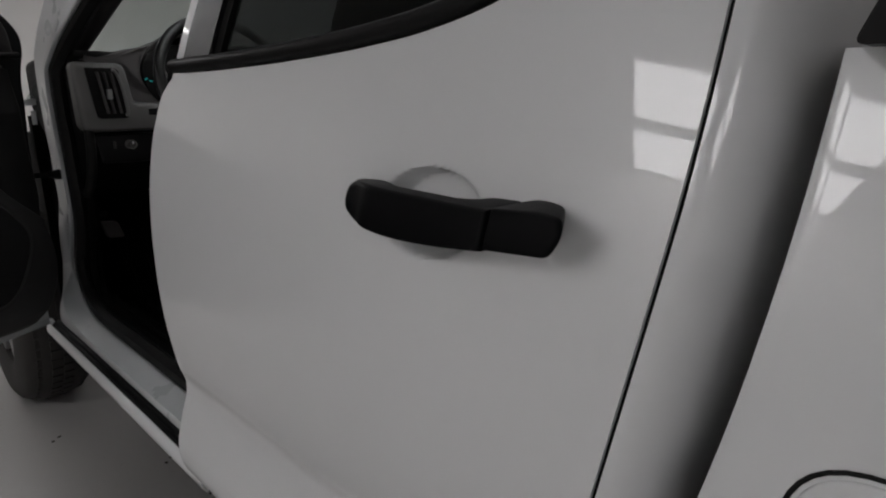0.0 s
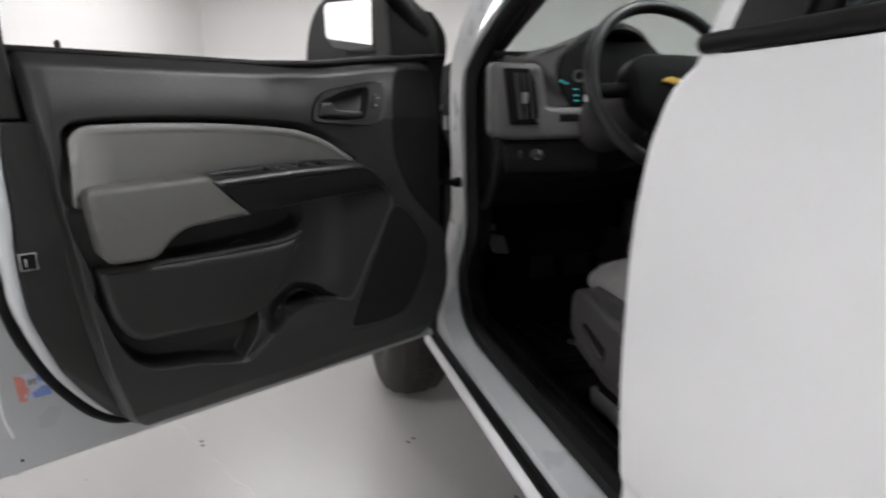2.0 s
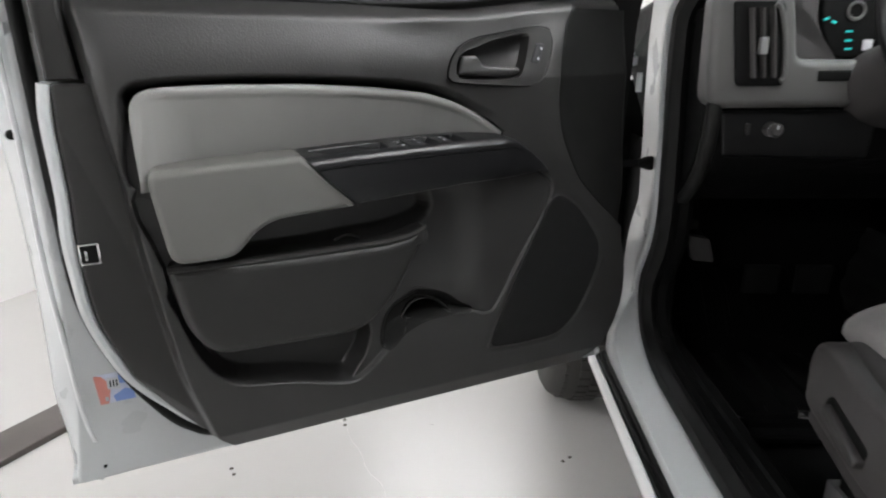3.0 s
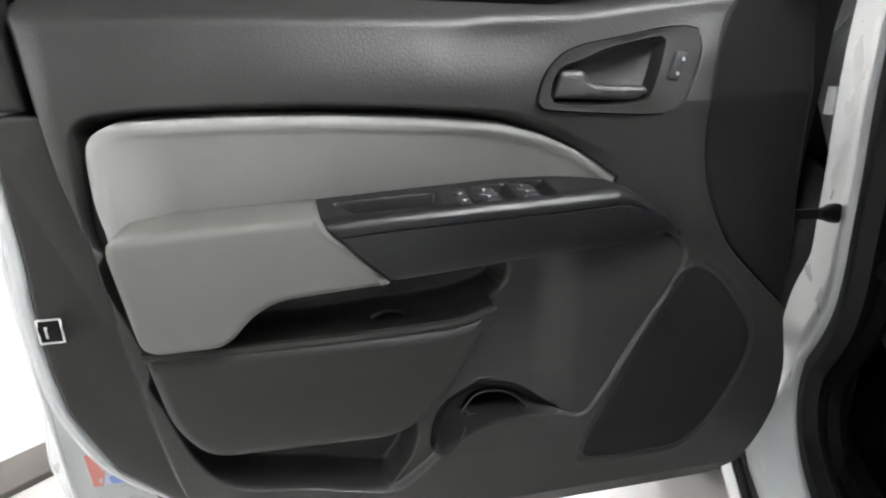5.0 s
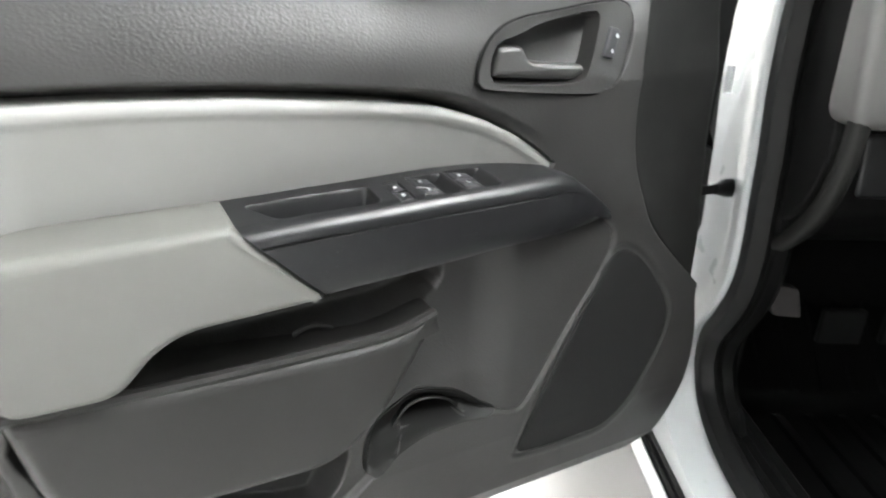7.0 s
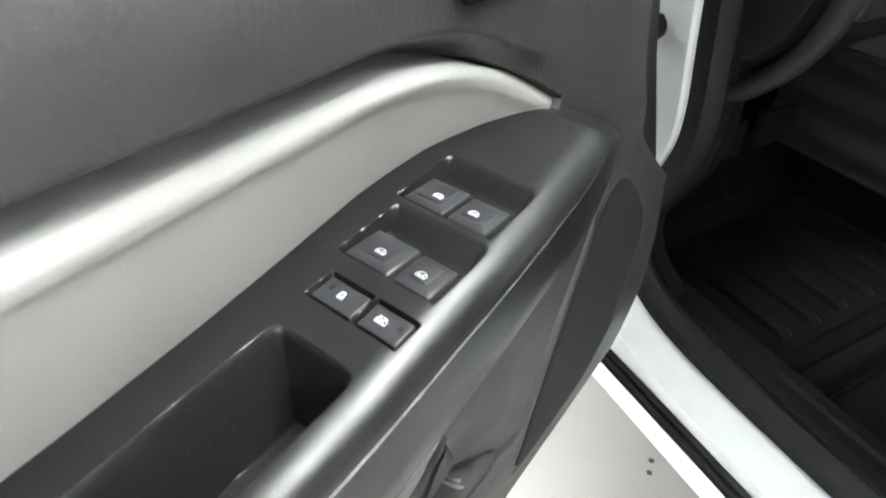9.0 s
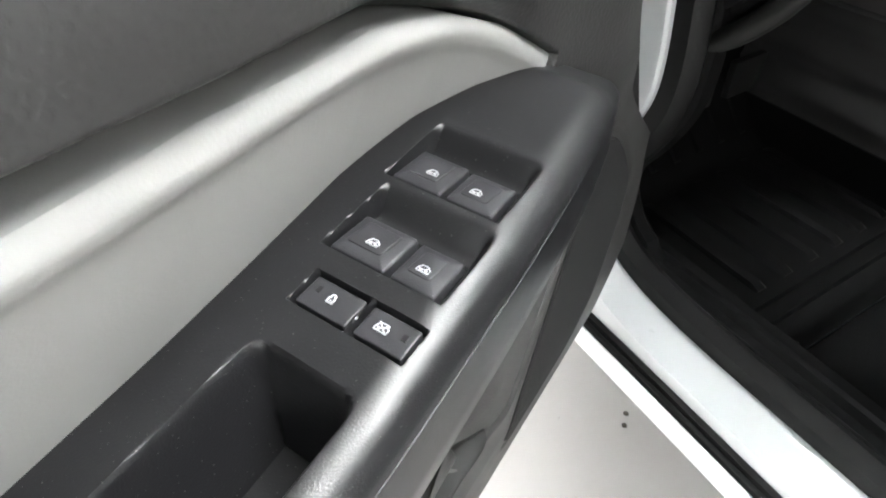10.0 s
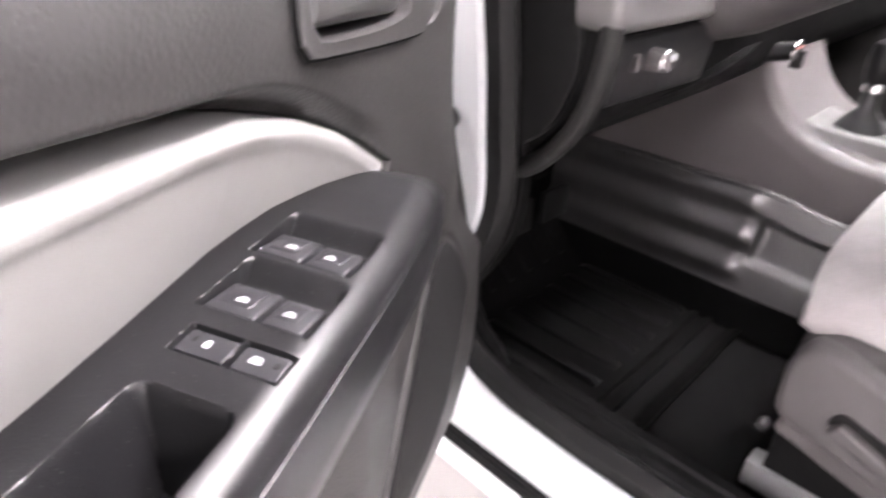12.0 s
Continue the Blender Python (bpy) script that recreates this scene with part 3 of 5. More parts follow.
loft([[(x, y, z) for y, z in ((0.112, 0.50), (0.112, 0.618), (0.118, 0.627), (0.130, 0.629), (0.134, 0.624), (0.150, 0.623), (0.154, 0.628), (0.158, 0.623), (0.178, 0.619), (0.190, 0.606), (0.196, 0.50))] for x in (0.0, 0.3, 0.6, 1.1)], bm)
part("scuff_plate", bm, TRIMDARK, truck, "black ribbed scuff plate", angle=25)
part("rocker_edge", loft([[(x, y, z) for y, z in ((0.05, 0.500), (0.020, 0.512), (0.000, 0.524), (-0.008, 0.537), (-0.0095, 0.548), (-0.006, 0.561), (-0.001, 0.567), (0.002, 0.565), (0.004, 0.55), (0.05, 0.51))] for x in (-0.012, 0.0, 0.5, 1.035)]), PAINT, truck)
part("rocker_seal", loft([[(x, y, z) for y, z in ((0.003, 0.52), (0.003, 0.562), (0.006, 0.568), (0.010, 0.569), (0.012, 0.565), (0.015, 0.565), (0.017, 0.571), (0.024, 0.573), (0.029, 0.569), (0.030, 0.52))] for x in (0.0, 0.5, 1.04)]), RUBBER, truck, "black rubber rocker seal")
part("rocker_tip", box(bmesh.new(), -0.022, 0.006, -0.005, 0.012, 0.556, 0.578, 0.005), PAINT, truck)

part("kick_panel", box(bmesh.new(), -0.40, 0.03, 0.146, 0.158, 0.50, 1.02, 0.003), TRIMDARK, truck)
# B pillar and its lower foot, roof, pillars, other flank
part("centre_pillar", box(bmesh.new(), 1.03, 1.16, 0.03, 0.13, 0.55, 1.30, 0.015), PAINT_SHADE, truck)
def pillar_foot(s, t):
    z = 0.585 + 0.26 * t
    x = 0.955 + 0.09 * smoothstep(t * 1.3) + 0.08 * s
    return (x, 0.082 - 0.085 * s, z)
part("pillar_foot", sheet(8, 14, pillar_foot, (0.01, 0.01, 0)), PAINT_SHADE, truck)
part("roof", sheet(14, 14, lambda s, t: (0.62 + 1.33 * s, 0.17 + 1.52 * t, 1.70 + 0.07 * math.sin(math.pi * t) ** 0.5 * min(1, 6 * s * (1.2 - s))), (0, 0, 0.02)), PAINT, truck)
part("headliner", sheet(8, 8, lambda s, t: (0.62 + 1.3 * s, 0.19 + 1.48 * t, 1.685 + 0.03 * math.sin(math.pi * t)), (0, 0, -0.012)), DASHGREY, truck, "grey fabric headliner")
def pillar_a(y0, sgn, name, mat, dx=0.0, r=0.034, din=0.0):
    pts = []
    for i in range(13):
        t = i / 12
        pts.append((-0.13 + 0.84 * t + dx, y0 + sgn * (0.10 + 0.11 * t + din), 1.28 + 0.42 * t ** 0.93))
    return part(name, tube(bmesh.new(), pts, r, 12, squash=1.0, up=(0, 1, 0)), mat, truck)
pillar_a(0, 1, "pillar_trim", DASHGREY, 0.0, 0.022, 0.065)
pillar_a(WIDTH, -1, "windscreen_pillar", PAINT, -0.035)
pillar_a(WIDTH, -1, "pillar_trim", DASHGREY, 0.0, 0.03, 0.05)
def screen(s, t):
    return (-0.33 + 0.95 * t - 0.10 * math.sin(math.pi * s) * (1 - t), 0.10 + 0.08 * t + (WIDTH - 0.2 - 0.16 * t) * s, 1.20 + 0.50 * t)
ws = part("windscreen", sheet(12, 6, screen, (0.004, 0, 0.004)), GLASS, truck, "clear greenish windscreen")
ws.visible_shadow = False
bm = bmesh.new()
box(bm, -0.45, 1.95, WIDTH - 0.06, WIDTH - 0.01, 0.5, 1.27, 0.01)
part("far_flank", bm, PAINT, truck)
part("far_door_trim", box(bmesh.new(), -0.42, 1.9, WIDTH - 0.16, WIDTH - 0.065, 0.52, 1.26, 0.02), BLACK_LOW, truck)
part("far_pillar", box(bmesh.new(), 1.0, 1.14, WIDTH - 0.19, WIDTH - 0.05, 1.25, 1.73, 0.02), DASHGREY, truck)
part("rear_pillar", box(bmesh.new(), 1.84, 1.96, WIDTH - 0.22, WIDTH - 0.04, 1.25, 1.73, 0.02), DASHGREY, truck)
fg = part("far_glass", sheet(1, 1, lambda s, t: (0.15 + 0.86 * s, WIDTH - 0.05 - 0.14 * t, 1.27 + 0.44 * t), (0, 0.004, 0)), GLASS, truck, "clear passenger door glass")
fg.visible_shadow = False
part("far_rear_glass", sheet(1, 1, lambda s, t: (1.14 + 0.70 * s, WIDTH - 0.05 - 0.14 * t, 1.27 + 0.44 * t), (0, 0.004, 0)), DARKGLASS, truck, "tinted rear side glass")
part("cab_back", box(bmesh.new(), 1.93, 1.96, 0.1, WIDTH - 0.1, 0.5, 1.27, 0.01), DASHGREY, truck)
part("back_glass", box(bmesh.new(), 1.94, 1.944, 0.2, WIDTH - 0.2, 1.27, 1.70), DARKGLASS, truck)
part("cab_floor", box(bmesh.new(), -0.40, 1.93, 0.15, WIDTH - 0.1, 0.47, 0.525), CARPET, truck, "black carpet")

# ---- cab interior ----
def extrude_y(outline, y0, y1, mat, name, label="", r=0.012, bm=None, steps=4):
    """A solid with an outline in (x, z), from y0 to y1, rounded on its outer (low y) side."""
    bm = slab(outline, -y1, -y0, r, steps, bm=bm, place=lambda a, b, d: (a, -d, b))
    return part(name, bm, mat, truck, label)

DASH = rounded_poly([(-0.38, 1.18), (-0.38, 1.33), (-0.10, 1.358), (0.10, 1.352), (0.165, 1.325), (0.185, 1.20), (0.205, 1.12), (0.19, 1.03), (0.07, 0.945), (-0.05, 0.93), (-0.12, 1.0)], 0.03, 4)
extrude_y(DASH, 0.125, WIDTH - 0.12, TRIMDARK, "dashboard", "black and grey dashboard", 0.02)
extrude_y(rounded_poly([(0.03, 0.965), (0.06, 0.955), (0.15, 1.02), (0.178, 1.09), (0.165, 1.26), (0.12, 1.30), (-0.02, 1.30), (-0.02, 1.0)], 0.03, 4), 0.117, 0.16, DEEP, "dash_end_cover", "matt black dash end cover", 0.004)
bm = bmesh.new()
rim = [(0.075, 0.122, 0.940), (0.13, 0.122, 0.972), (0.18, 0.122, 1.03), (0.203, 0.122, 1.10), (0.205, 0.122, 1.17), (0.196, 0.122, 1.26), (0.175, 0.122, 1.315)]
tube(bm, [tuple(p) for p in [(a, 0.124, c) for a, c in smooth_open([(p[0], p[2]) for p in rim], 4)]], 0.013, 10, up=(0, 1, 0))
part("dash_rim", bm, SMOOTHDARK, truck)

def face_x(a, b, d):
    return (d, a, b)

# instrument panel left of the wheel: bright bezel with the vent
BEZ = rounded_poly([(0.106, 1.136, 0.03), (0.345, 1.136, 0.012), (0.345, 1.212, 0.006), (0.246, 1.214, 0.012), (0.232, 1.316, 0.02), (0.102, 1.318, 0.02)], 0.016, 6)
part("vent_bezel", slab(BEZ, 0.17, lambda a, b: 0.222 - 0.10 * max(0, b - 1.18), 0.014, 6, place=face_x), BEZELM, truck, "grey vent bezel")
# Dark plate on the solid bezel stands for the shade inside the vent.
part("vent_shade_plate", slab(rounded_poly([(0.146, 1.172, 0.01), (0.226, 1.172, 0.012), (0.215, 1.303, 0.012), (0.132, 1.304, 0.006)], 0.008), 0.15, lambda a, b: 0.2245 - 0.10 * max(0, b - 1.18), 0.002, place=face_x), DEEP, truck)
for y in (0.168, 0.184, 0.201):
    part("vane", sheet(3, 8, lambda s, t: (0.2225 - 0.10 * max(0, 1.19 + 0.1 * t - 1.18) + 0.010 * s, y + 0.004 * s - 0.012 * t, 1.185 + 0.108 * t), (0, 0.003, 0)), DASHGREY, truck)
part("vent_surround", tube(bmesh.new(), [(0.226 - 0.10 * max(0, z - 1.18), y, z) for y, z in smooth_open([(0.216, 1.180), (0.222, 1.186), (0.221, 1.22), (0.216, 1.26), (0.207, 1.292), (0.198, 1.299)], 5)], 0.0045, 8, up=(1, 0, 0)), BEZELM, truck)
part("vent_tab", box(bmesh.new(), 0.218, 0.232, 0.176, 0.188, 1.222, 1.248, 0.003), SILVER, truck)
part("coin_slot", box(bmesh.new(), 0.2, 0.2225, 0.278, 0.345, 1.178, 1.196, 0.003), DEEP, truck)
part("slot_lip", box(bmesh.new(), 0.2, 0.227, 0.335, 0.35, 1.178, 1.205, 0.004), BEZELM, truck)
part("upper_fascia", slab(rounded_poly([(0.225, 1.205), (0.325, 1.205), (0.303, 1.235), (0.287, 1.268), (0.284, 1.302), (0.297, 1.338), (0.335, 1.366), (0.29, 1.362), (0.20, 1.335), (0.135, 1.325), (0.235, 1.31)], 0.01), 0.06, lambda a, b: 0.20 - 0.14 * max(0, b - 1.2), 0.012, place=face_x), DASHGREY, truck)
# hood and instrument cluster
def hood(s, t):
    an = math.pi * (0.02 + 0.96 * s)
    y = 0.432 - 0.150 * math.cos(an)
    z = 1.225 + 0.185 * math.sin(an) ** 0.7
    return (0.23 - 0.35 * t - 0.06 * abs(math.cos(an)), y, z - 0.03 * t)
part("cluster_hood", sheet(28, 8, hood, (0, 0.004, -0.012)), BLACK_LOW, truck, "black instrument hood")
part("hood_trim", tube(bmesh.new(), [hood(0.02 + 0.5 * i / 20, 0.02) for i in range(21)], 0.006, 8), BEZELM, truck)
part("cluster_face", slab(rounded_poly([(0.315, 1.214), (0.60, 1.214), (0.59, 1.33), (0.53, 1.375), (0.35, 1.372), (0.298, 1.342), (0.284, 1.30), (0.292, 1.25)], 0.015), 0.10, 0.1915, 0.004, place=face_x), DEEP, truck)
for y, z, w, tilt in ((0.2925, 1.276, 0.008, 20), (0.305, 1.271, 0.008, -15), (0.3318, 1.2562, 0.010, 0), (0.3337, 1.242, 0.010, 0), (0.3355, 1.2288, 0.010, 0)):
    part("gauge_mark", box(bmesh.new(), 0.191, 0.194, -w / 2, w / 2, -0.0016, 0.0016, m=Matrix.Translation((0, y, z)) @ Matrix.Rotation(radians(tilt), 4, "X")), CLUSTER, truck, "lit teal gauge mark")
for c, r in (((0.338, 1.288), 0.013), ((0.505, 1.275), 0.055)):
    part("gauge_ring", tube(bmesh.new(), [(0.193, c[0] + r * math.cos(2*math.pi*i/28), c[1] + r * math.sin(2*math.pi*i/28)) for i in range(28)], 0.0025, 6, True, up=(1, 0, 0)), BEZELM, truck)
part("cluster_screen", box(bmesh.new(), 0.191, 0.1945, 0.358, 0.373, 1.226, 1.243, 0.001), WHITEMARK, truck)
# knob field below the bezel
part("switch_field", slab(rounded_poly([(0.15, 1.05), (0.40, 1.045), (0.40, 1.130), (0.135, 1.130)], 0.01), 0.15, lambda a, b: 0.207 - 0.25 * max(0, 1.09 - b), 0.006, place=face_x), SATIN, truck)
bm = loft([[(x, 0.222 + r * (1 + 0.06 * (-1) ** i) * math.cos(2*math.pi*i/36), 1.10 + r * (1 + 0.06 * (-1) ** i) * math.sin(2*math.pi*i/36)) for i in range(36)] for x, r in ((0.203, 0.0125), (0.222, 0.012), (0.230, 0.011), (0.233, 0.008))])
part("light_knob", bm, DASHGREY, truck, "grey ribbed headlamp knob")
part("knob_ring", tube(bmesh.new(), [(0.226, 0.222 + 0.0118 * math.cos(2*math.pi*i/28), 1.10 + 0.0118 * math.sin(2*math.pi*i/28)) for i in range(28)], 0.0016, 6, True, up=(1, 0, 0)), CHROME, truck)
part("knob_pointer", box(bmesh.new(), 0.230, 0.2352, 0.2205, 0.2235, 1.102, 1.109, 0.0008), WHITEMARK, truck)
part("dimmer", box(bmesh.new(), 0.2, 0.213, 0.180, 0.187, 1.090, 1.110, 0.003), DASHGREY, truck)
part("hood_lever", box(bmesh.new(), 0.0, 0.02, 0.150, 0.196, 0.868, 0.886, 0.004), DASHGREY, truck)
# knee bolster lip
part("bolster_lip", tube(bmesh.new(), [(0.17 + 0.02 * math.sin(6 * t), 0.27 + 0.9 * t, 1.035 + 0.05 * smoothstep(t * 2)) for t in [i / 20 for i in range(21)]], 0.012, 8), TRIMDARK, truck)

# steering wheel
STEER = Matrix.Translation((0.435, 0.422, 1.262)) @ Matrix.Rotation(radians(-24), 4, "Y")
steering = part("steering_wheel", tube(bmesh.new(), [(0, 0.184 * math.cos(2*math.pi*i/48), 0.184 * math.sin(2*math.pi*i/48)) for i in range(48)], 0.0145, 12, True, up=(1, 0, 0)), SATIN, truck, "black leather-rimmed steering wheel", STEER)
part("hub", slab(rounded_poly([(-0.095, -0.055), (-0.05, -0.10), (0.05, -0.10), (0.095, -0.055), (0.10, 0.04), (0.06, 0.065), (-0.06, 0.065), (-0.10, 0.04)], 0.02), -0.03, 0.022, 0.014, place=face_x, dome=0.006), TRIMDARK, steering)
for sgn in (-1, 1):
    part("spoke", tube(bmesh.new(), [(0.0, sgn * 0.07, -0.01), (-0.004, sgn * 0.13, -0.012), (0.0, sgn * 0.18, -0.015)], 0.017, 8, squash=0.5, up=(1, 0, 0)), TRIMDARK, steering)
    part("lower_spoke", tube(bmesh.new(), [(0.0, sgn * 0.05, -0.08), (0.0, sgn * 0.075, -0.172)], 0.016, 8, squash=0.5, up=(1, 0, 0)), TRIMDARK, steering)
bm = slab(rounded_poly([(-0.0320, -0.0080), (-0.0190, -0.0080), (-0.0160, -0.0115), (-0.0030, -0.0115), (-0.0020, -0.0080), (0.0100, -0.0080), (0.0080, 0.0000), (-0.0030, 0.0000), (-0.0060, 0.0035), (-0.0190, 0.0035), (-0.0200, 0.0000), (-0.0300, 0.0000)], 0.001), 0.02, 0.032, 0.001, place=face_x)
part("emblem", bm, GOLD, steering, "small gold badge")
part("column_shroud", loft([[(x, 0.42 + w * math.cos(2*math.pi*i/20), z + h * math.sin(2*math.pi*i/20)) for i in range(20)] for x, z, w, h in ((0.10, 1.14, 0.10, 0.075), (0.25, 1.185, 0.09, 0.07), (0.37, 1.235, 0.07, 0.055), (0.40, 1.248, 0.06, 0.045))]), DASHGREY, truck, "grey steering column shroud")

# pedals
part("parking_pedal", slab(rounded_poly([(0.160, 0.866), (0.212, 0.856), (0.228, 0.804), (0.180, 0.808)], 0.008), 0.032, 0.046, 0.003, place=face_x), DASHGREY, truck, "grey ribbed foot pedal")
part("pedal_arm", tube(bmesh.new(), [(0.032, 0.195, 0.84), (-0.03, 0.20, 0.91), (-0.08, 0.21, 0.98)], 0.008, 8), DEEP, truck)
for y in (0.40, 0.52):
    part("pedal", box(bmesh.new(), -0.10, -0.085, y - 0.04, y + 0.04, 0.68, 0.75, 0.004), RUBBER, truck)
part("toe_board", sheet(6, 10, lambda s, t: (-0.12 - 0.20 * t, 0.16 + 0.6 * s, 0.53 + 0.36 * t ** 1.2), (-0.02, 0, -0.02)), CARPET, truck)

# centre console
CON = rounded_poly([(-0.15, 0.50), (0.95, 0.50), (0.95, 0.885), (0.46, 0.892), (0.34, 0.902, 0.06), (0.262, 0.932, 0.06), (0.212, 0.985, 0.05), (0.185, 1.04), (0.172, 1.12), (-0.15, 1.12)], 0.03, 7)
extrude_y(CON, 0.704, 1.0, CONSOLEM, "console", "dark grey centre console", 0.022, steps=6)
PLATE = rounded_poly([(0.262, 0.742), (0.45, 0.742), (0.45, 0.90), (0.262, 0.90)], 0.02, 5)
part("shifter_plate", slab(PLATE, lambda a, b: 0.88, lambda a, b: 0.925 + 0.35 * max(0.0, 0.30 - a), 0.005, place=lambda a, b, d: (a, b, d)), BEZELM, truck, "grey shifter surround")
part("shifter_gate", slab(rounded_poly([(0.29, 0.775), (0.43, 0.775), (0.43, 0.875), (0.29, 0.875)], 0.02, 5), 0.90, 0.930, 0.003, place=lambda a, b, d: (a, b, d)), SATIN, truck)
SHX = 0.338
part("shifter_boot", loft([[(SHX + r * math.cos(2*math.pi*i/16), 0.80 + r * math.sin(2*math.pi*i/16), z) for i in range(16)] for r, z in ((0.045, 0.925), (0.032, 0.945), (0.016, 0.965), (0.012, 1.00))]), SATIN, truck)
part("shifter_knob", loft([[(SHX + r * math.cos(2*math.pi*i/16), 0.80 + r * math.sin(2*math.pi*i/16), z) for i in range(16)] for r, z in ((0.014, 1.0), (0.024, 1.02), (0.027, 1.05), (0.022, 1.075), (0.006, 1.083))]), SATIN, truck, "black shifter knob with a chrome collar")
part("shifter_collar", cyl(bmesh.new(), (SHX, 0.80, 0.996), (SHX, 0.80, 1.012), 0.020, 0.018, 20), CHROME, truck)
# ignition lock with the key ring and its little red mark, on the stack beside the column
part("stack_face", slab(rounded_poly([(0.71, 0.955), (0.98, 0.955), (0.98, 1.20), (0.71, 1.20)], 0.02), 0.12, lambda a, b: 0.185 - 0.2 * max(0.0, 1.06 - b), 0.01, place=face_x), SATIN, truck, "black centre stack")
part("ignition", cyl(bmesh.new(), (0.17, 0.690, 1.045), (0.232, 0.690, 1.058), 0.017, 0.015, 20), SATIN, truck)
part("ignition_ring", tube(bmesh.new(), [(0.230, 0.690 + 0.016 * math.cos(2*math.pi*i/20), 1.057 + 0.016 * math.sin(2*math.pi*i/20)) for i in range(20)], 0.0028, 8, True, up=(1, 0, 0)), CHROME, truck)
part("ignition_mark", box(bmesh.new(), 0.231, 0.2345, 0.684, 0.696, 1.062, 1.066, 0.001), STICK_RED, truck)
part("key", slab(rounded_poly([(0.684, 1.030), (0.696, 1.030), (0.698, 1.060), (0.682, 1.060)], 0.003), 0.225, 0.245, 0.003, place=face_x), SATIN, truck, "black key in the ignition")

# seat
SB = rounded_poly([(0.455, 0.725), (0.60, 0.685), (0.95, 0.685), (0.95, 0.80), (0.60, 0.805), (0.50, 0.835), (0.465, 0.832), (0.45, 0.80)], 0.02, 5)
seat = part("driver_seat", slab(SB, -0.30, -0.208, 0.012, place=lambda a, b, d: (a, -d, b)), SEATPLASTIC, truck, "grey cloth driver seat with plastic side cover")
part("seat_step", slab(rounded_poly([(0.462, 0.70), (0.60, 0.66), (0.95, 0.66), (0.95, 0.695), (0.60, 0.70), (0.47, 0.735)], 0.008), -0.30, -0.215, 0.006, place=lambda a, b, d: (a, -d, b)), SEATPLASTIC, seat)
part("lever_recess", slab(rounded_poly([(0.508, 0.752), (0.60, 0.72), (0.61, 0.745), (0.52, 0.775)], 0.010), -0.22, -0.2065, 0.001, place=lambda a, b, d: (a, -d, b)), DEEP, seat)
part("seat_lever", slab(rounded_poly([(0.512, 0.744), (0.60, 0.712), (0.608, 0.730), (0.522, 0.764)], 0.008), -0.215, -0.196, 0.006, place=lambda a, b, d: (a, -d, b)), SEATPLASTIC, seat)
def cushion(s, t):
    an = math.pi * 2 * t
    w, h, l = 0.26, 0.078, 0.54
    q = lambda c, p: math.copysign(abs(c) ** p, c)
    k = 1 - max(0, 1 - s * 6) ** 2 * 0.45 if s < 1 / 6 else 1
    return (0.425 + l * s + 0.02 * math.cos(an) ** 2, 0.513 + w * q(math.cos(an), 0.5), 0.828 - 0.03 * s + 0.02 * (1 - k) + h * k * q(math.sin(an), 0.6) * (1 - 0.28 * math.cos(an) ** 4) * (1 if math.sin(an) > 0 else 0.6))
bm = sheet(24, 44, cushion)
bmesh.ops.remove_doubles(bm, verts=bm.verts, dist=0.0005)
ends = [e for e in bm.edges if len(e.link_faces) == 1]
bmesh.ops.holes_fill(bm, edges=ends, sides=0)
part("cushion", bm, SEATFAB, seat, "light grey cloth seat cushion")
part("cushion_skirt", slab(rounded_poly([(0.45, 0.76), (0.95, 0.74), (0.95, 0.82), (0.49, 0.842), (0.45, 0.82)], 0.015), -0.70, -0.235, 0.02, place=lambda a, b, d: (a, -d, b)), SEATDARK, seat)
def back(s, t):
    an = 2 * math.pi * t
    q = lambda c, p: math.copysign(abs(c) ** p, c)
    z = 0.86 + 0.62 * s
    w = 0.25 - 0.05 * s ** 3
    return (1.0 + 0.16 * s + 0.075 * q(math.sin(an), 0.6) * (1 - 0.3 * s), 0.50 + w * q(math.cos(an), 0.5), z)
bm = sheet(14, 32, back)
bmesh.ops.remove_doubles(bm, verts=bm.verts, dist=0.0005)
bmesh.ops.holes_fill(bm, edges=[e for e in bm.edges if len(e.link_faces) == 1], sides=0)
part("seat_back", bm, SEATFAB, seat)
part("headrest", slab(rounded_poly([(0.37, 1.50), (0.63, 1.50), (0.61, 1.67), (0.39, 1.67)], 0.05), 1.13, 1.23, 0.035, place=face_x, dome=0.01), SEATFAB, seat)
for y in (0.30, 0.68):
    part("seat_rail", box(bmesh.new(), 0.44, 1.0, y - 0.02, y + 0.02, 0.53, 0.575, 0.006), SILVER, seat)
    part("rail_leg", box(bmesh.new(), 0.46, 0.98, y - 0.012, y + 0.012, 0.57, 0.70, 0.004), DEEP, seat)
part("rail_bolt", cyl(bmesh.new(), (0.452, 0.222, 0.70), (0.452, 0.206, 0.70), 0.008, 0.007, 16), CHROME, seat)

# floor liner: a loose tray with ribs and raised walls
liner = new("floor_liner")
tagged(liner, "black ribbed rubber floor liner lying in the footwell", "floor mat")
def tray(s, t):
    x = -0.26 + 0.56 * s
    y = 0.20 + 0.492 * t
    lip = smoothstep((0.235 - y) / 0.03) * 0.045
    tunnel = smoothstep((y - 0.672) / 0.03) * 0.012
    toe = smoothstep((-0.05 - x) / 0.21) * 0.17
    back_lip = smoothstep((x - 0.275) / 0.02) * 0.012
    return (x, y, 0.536 + lip + max(tunnel, toe) + back_lip)
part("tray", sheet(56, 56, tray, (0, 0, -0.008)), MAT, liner)
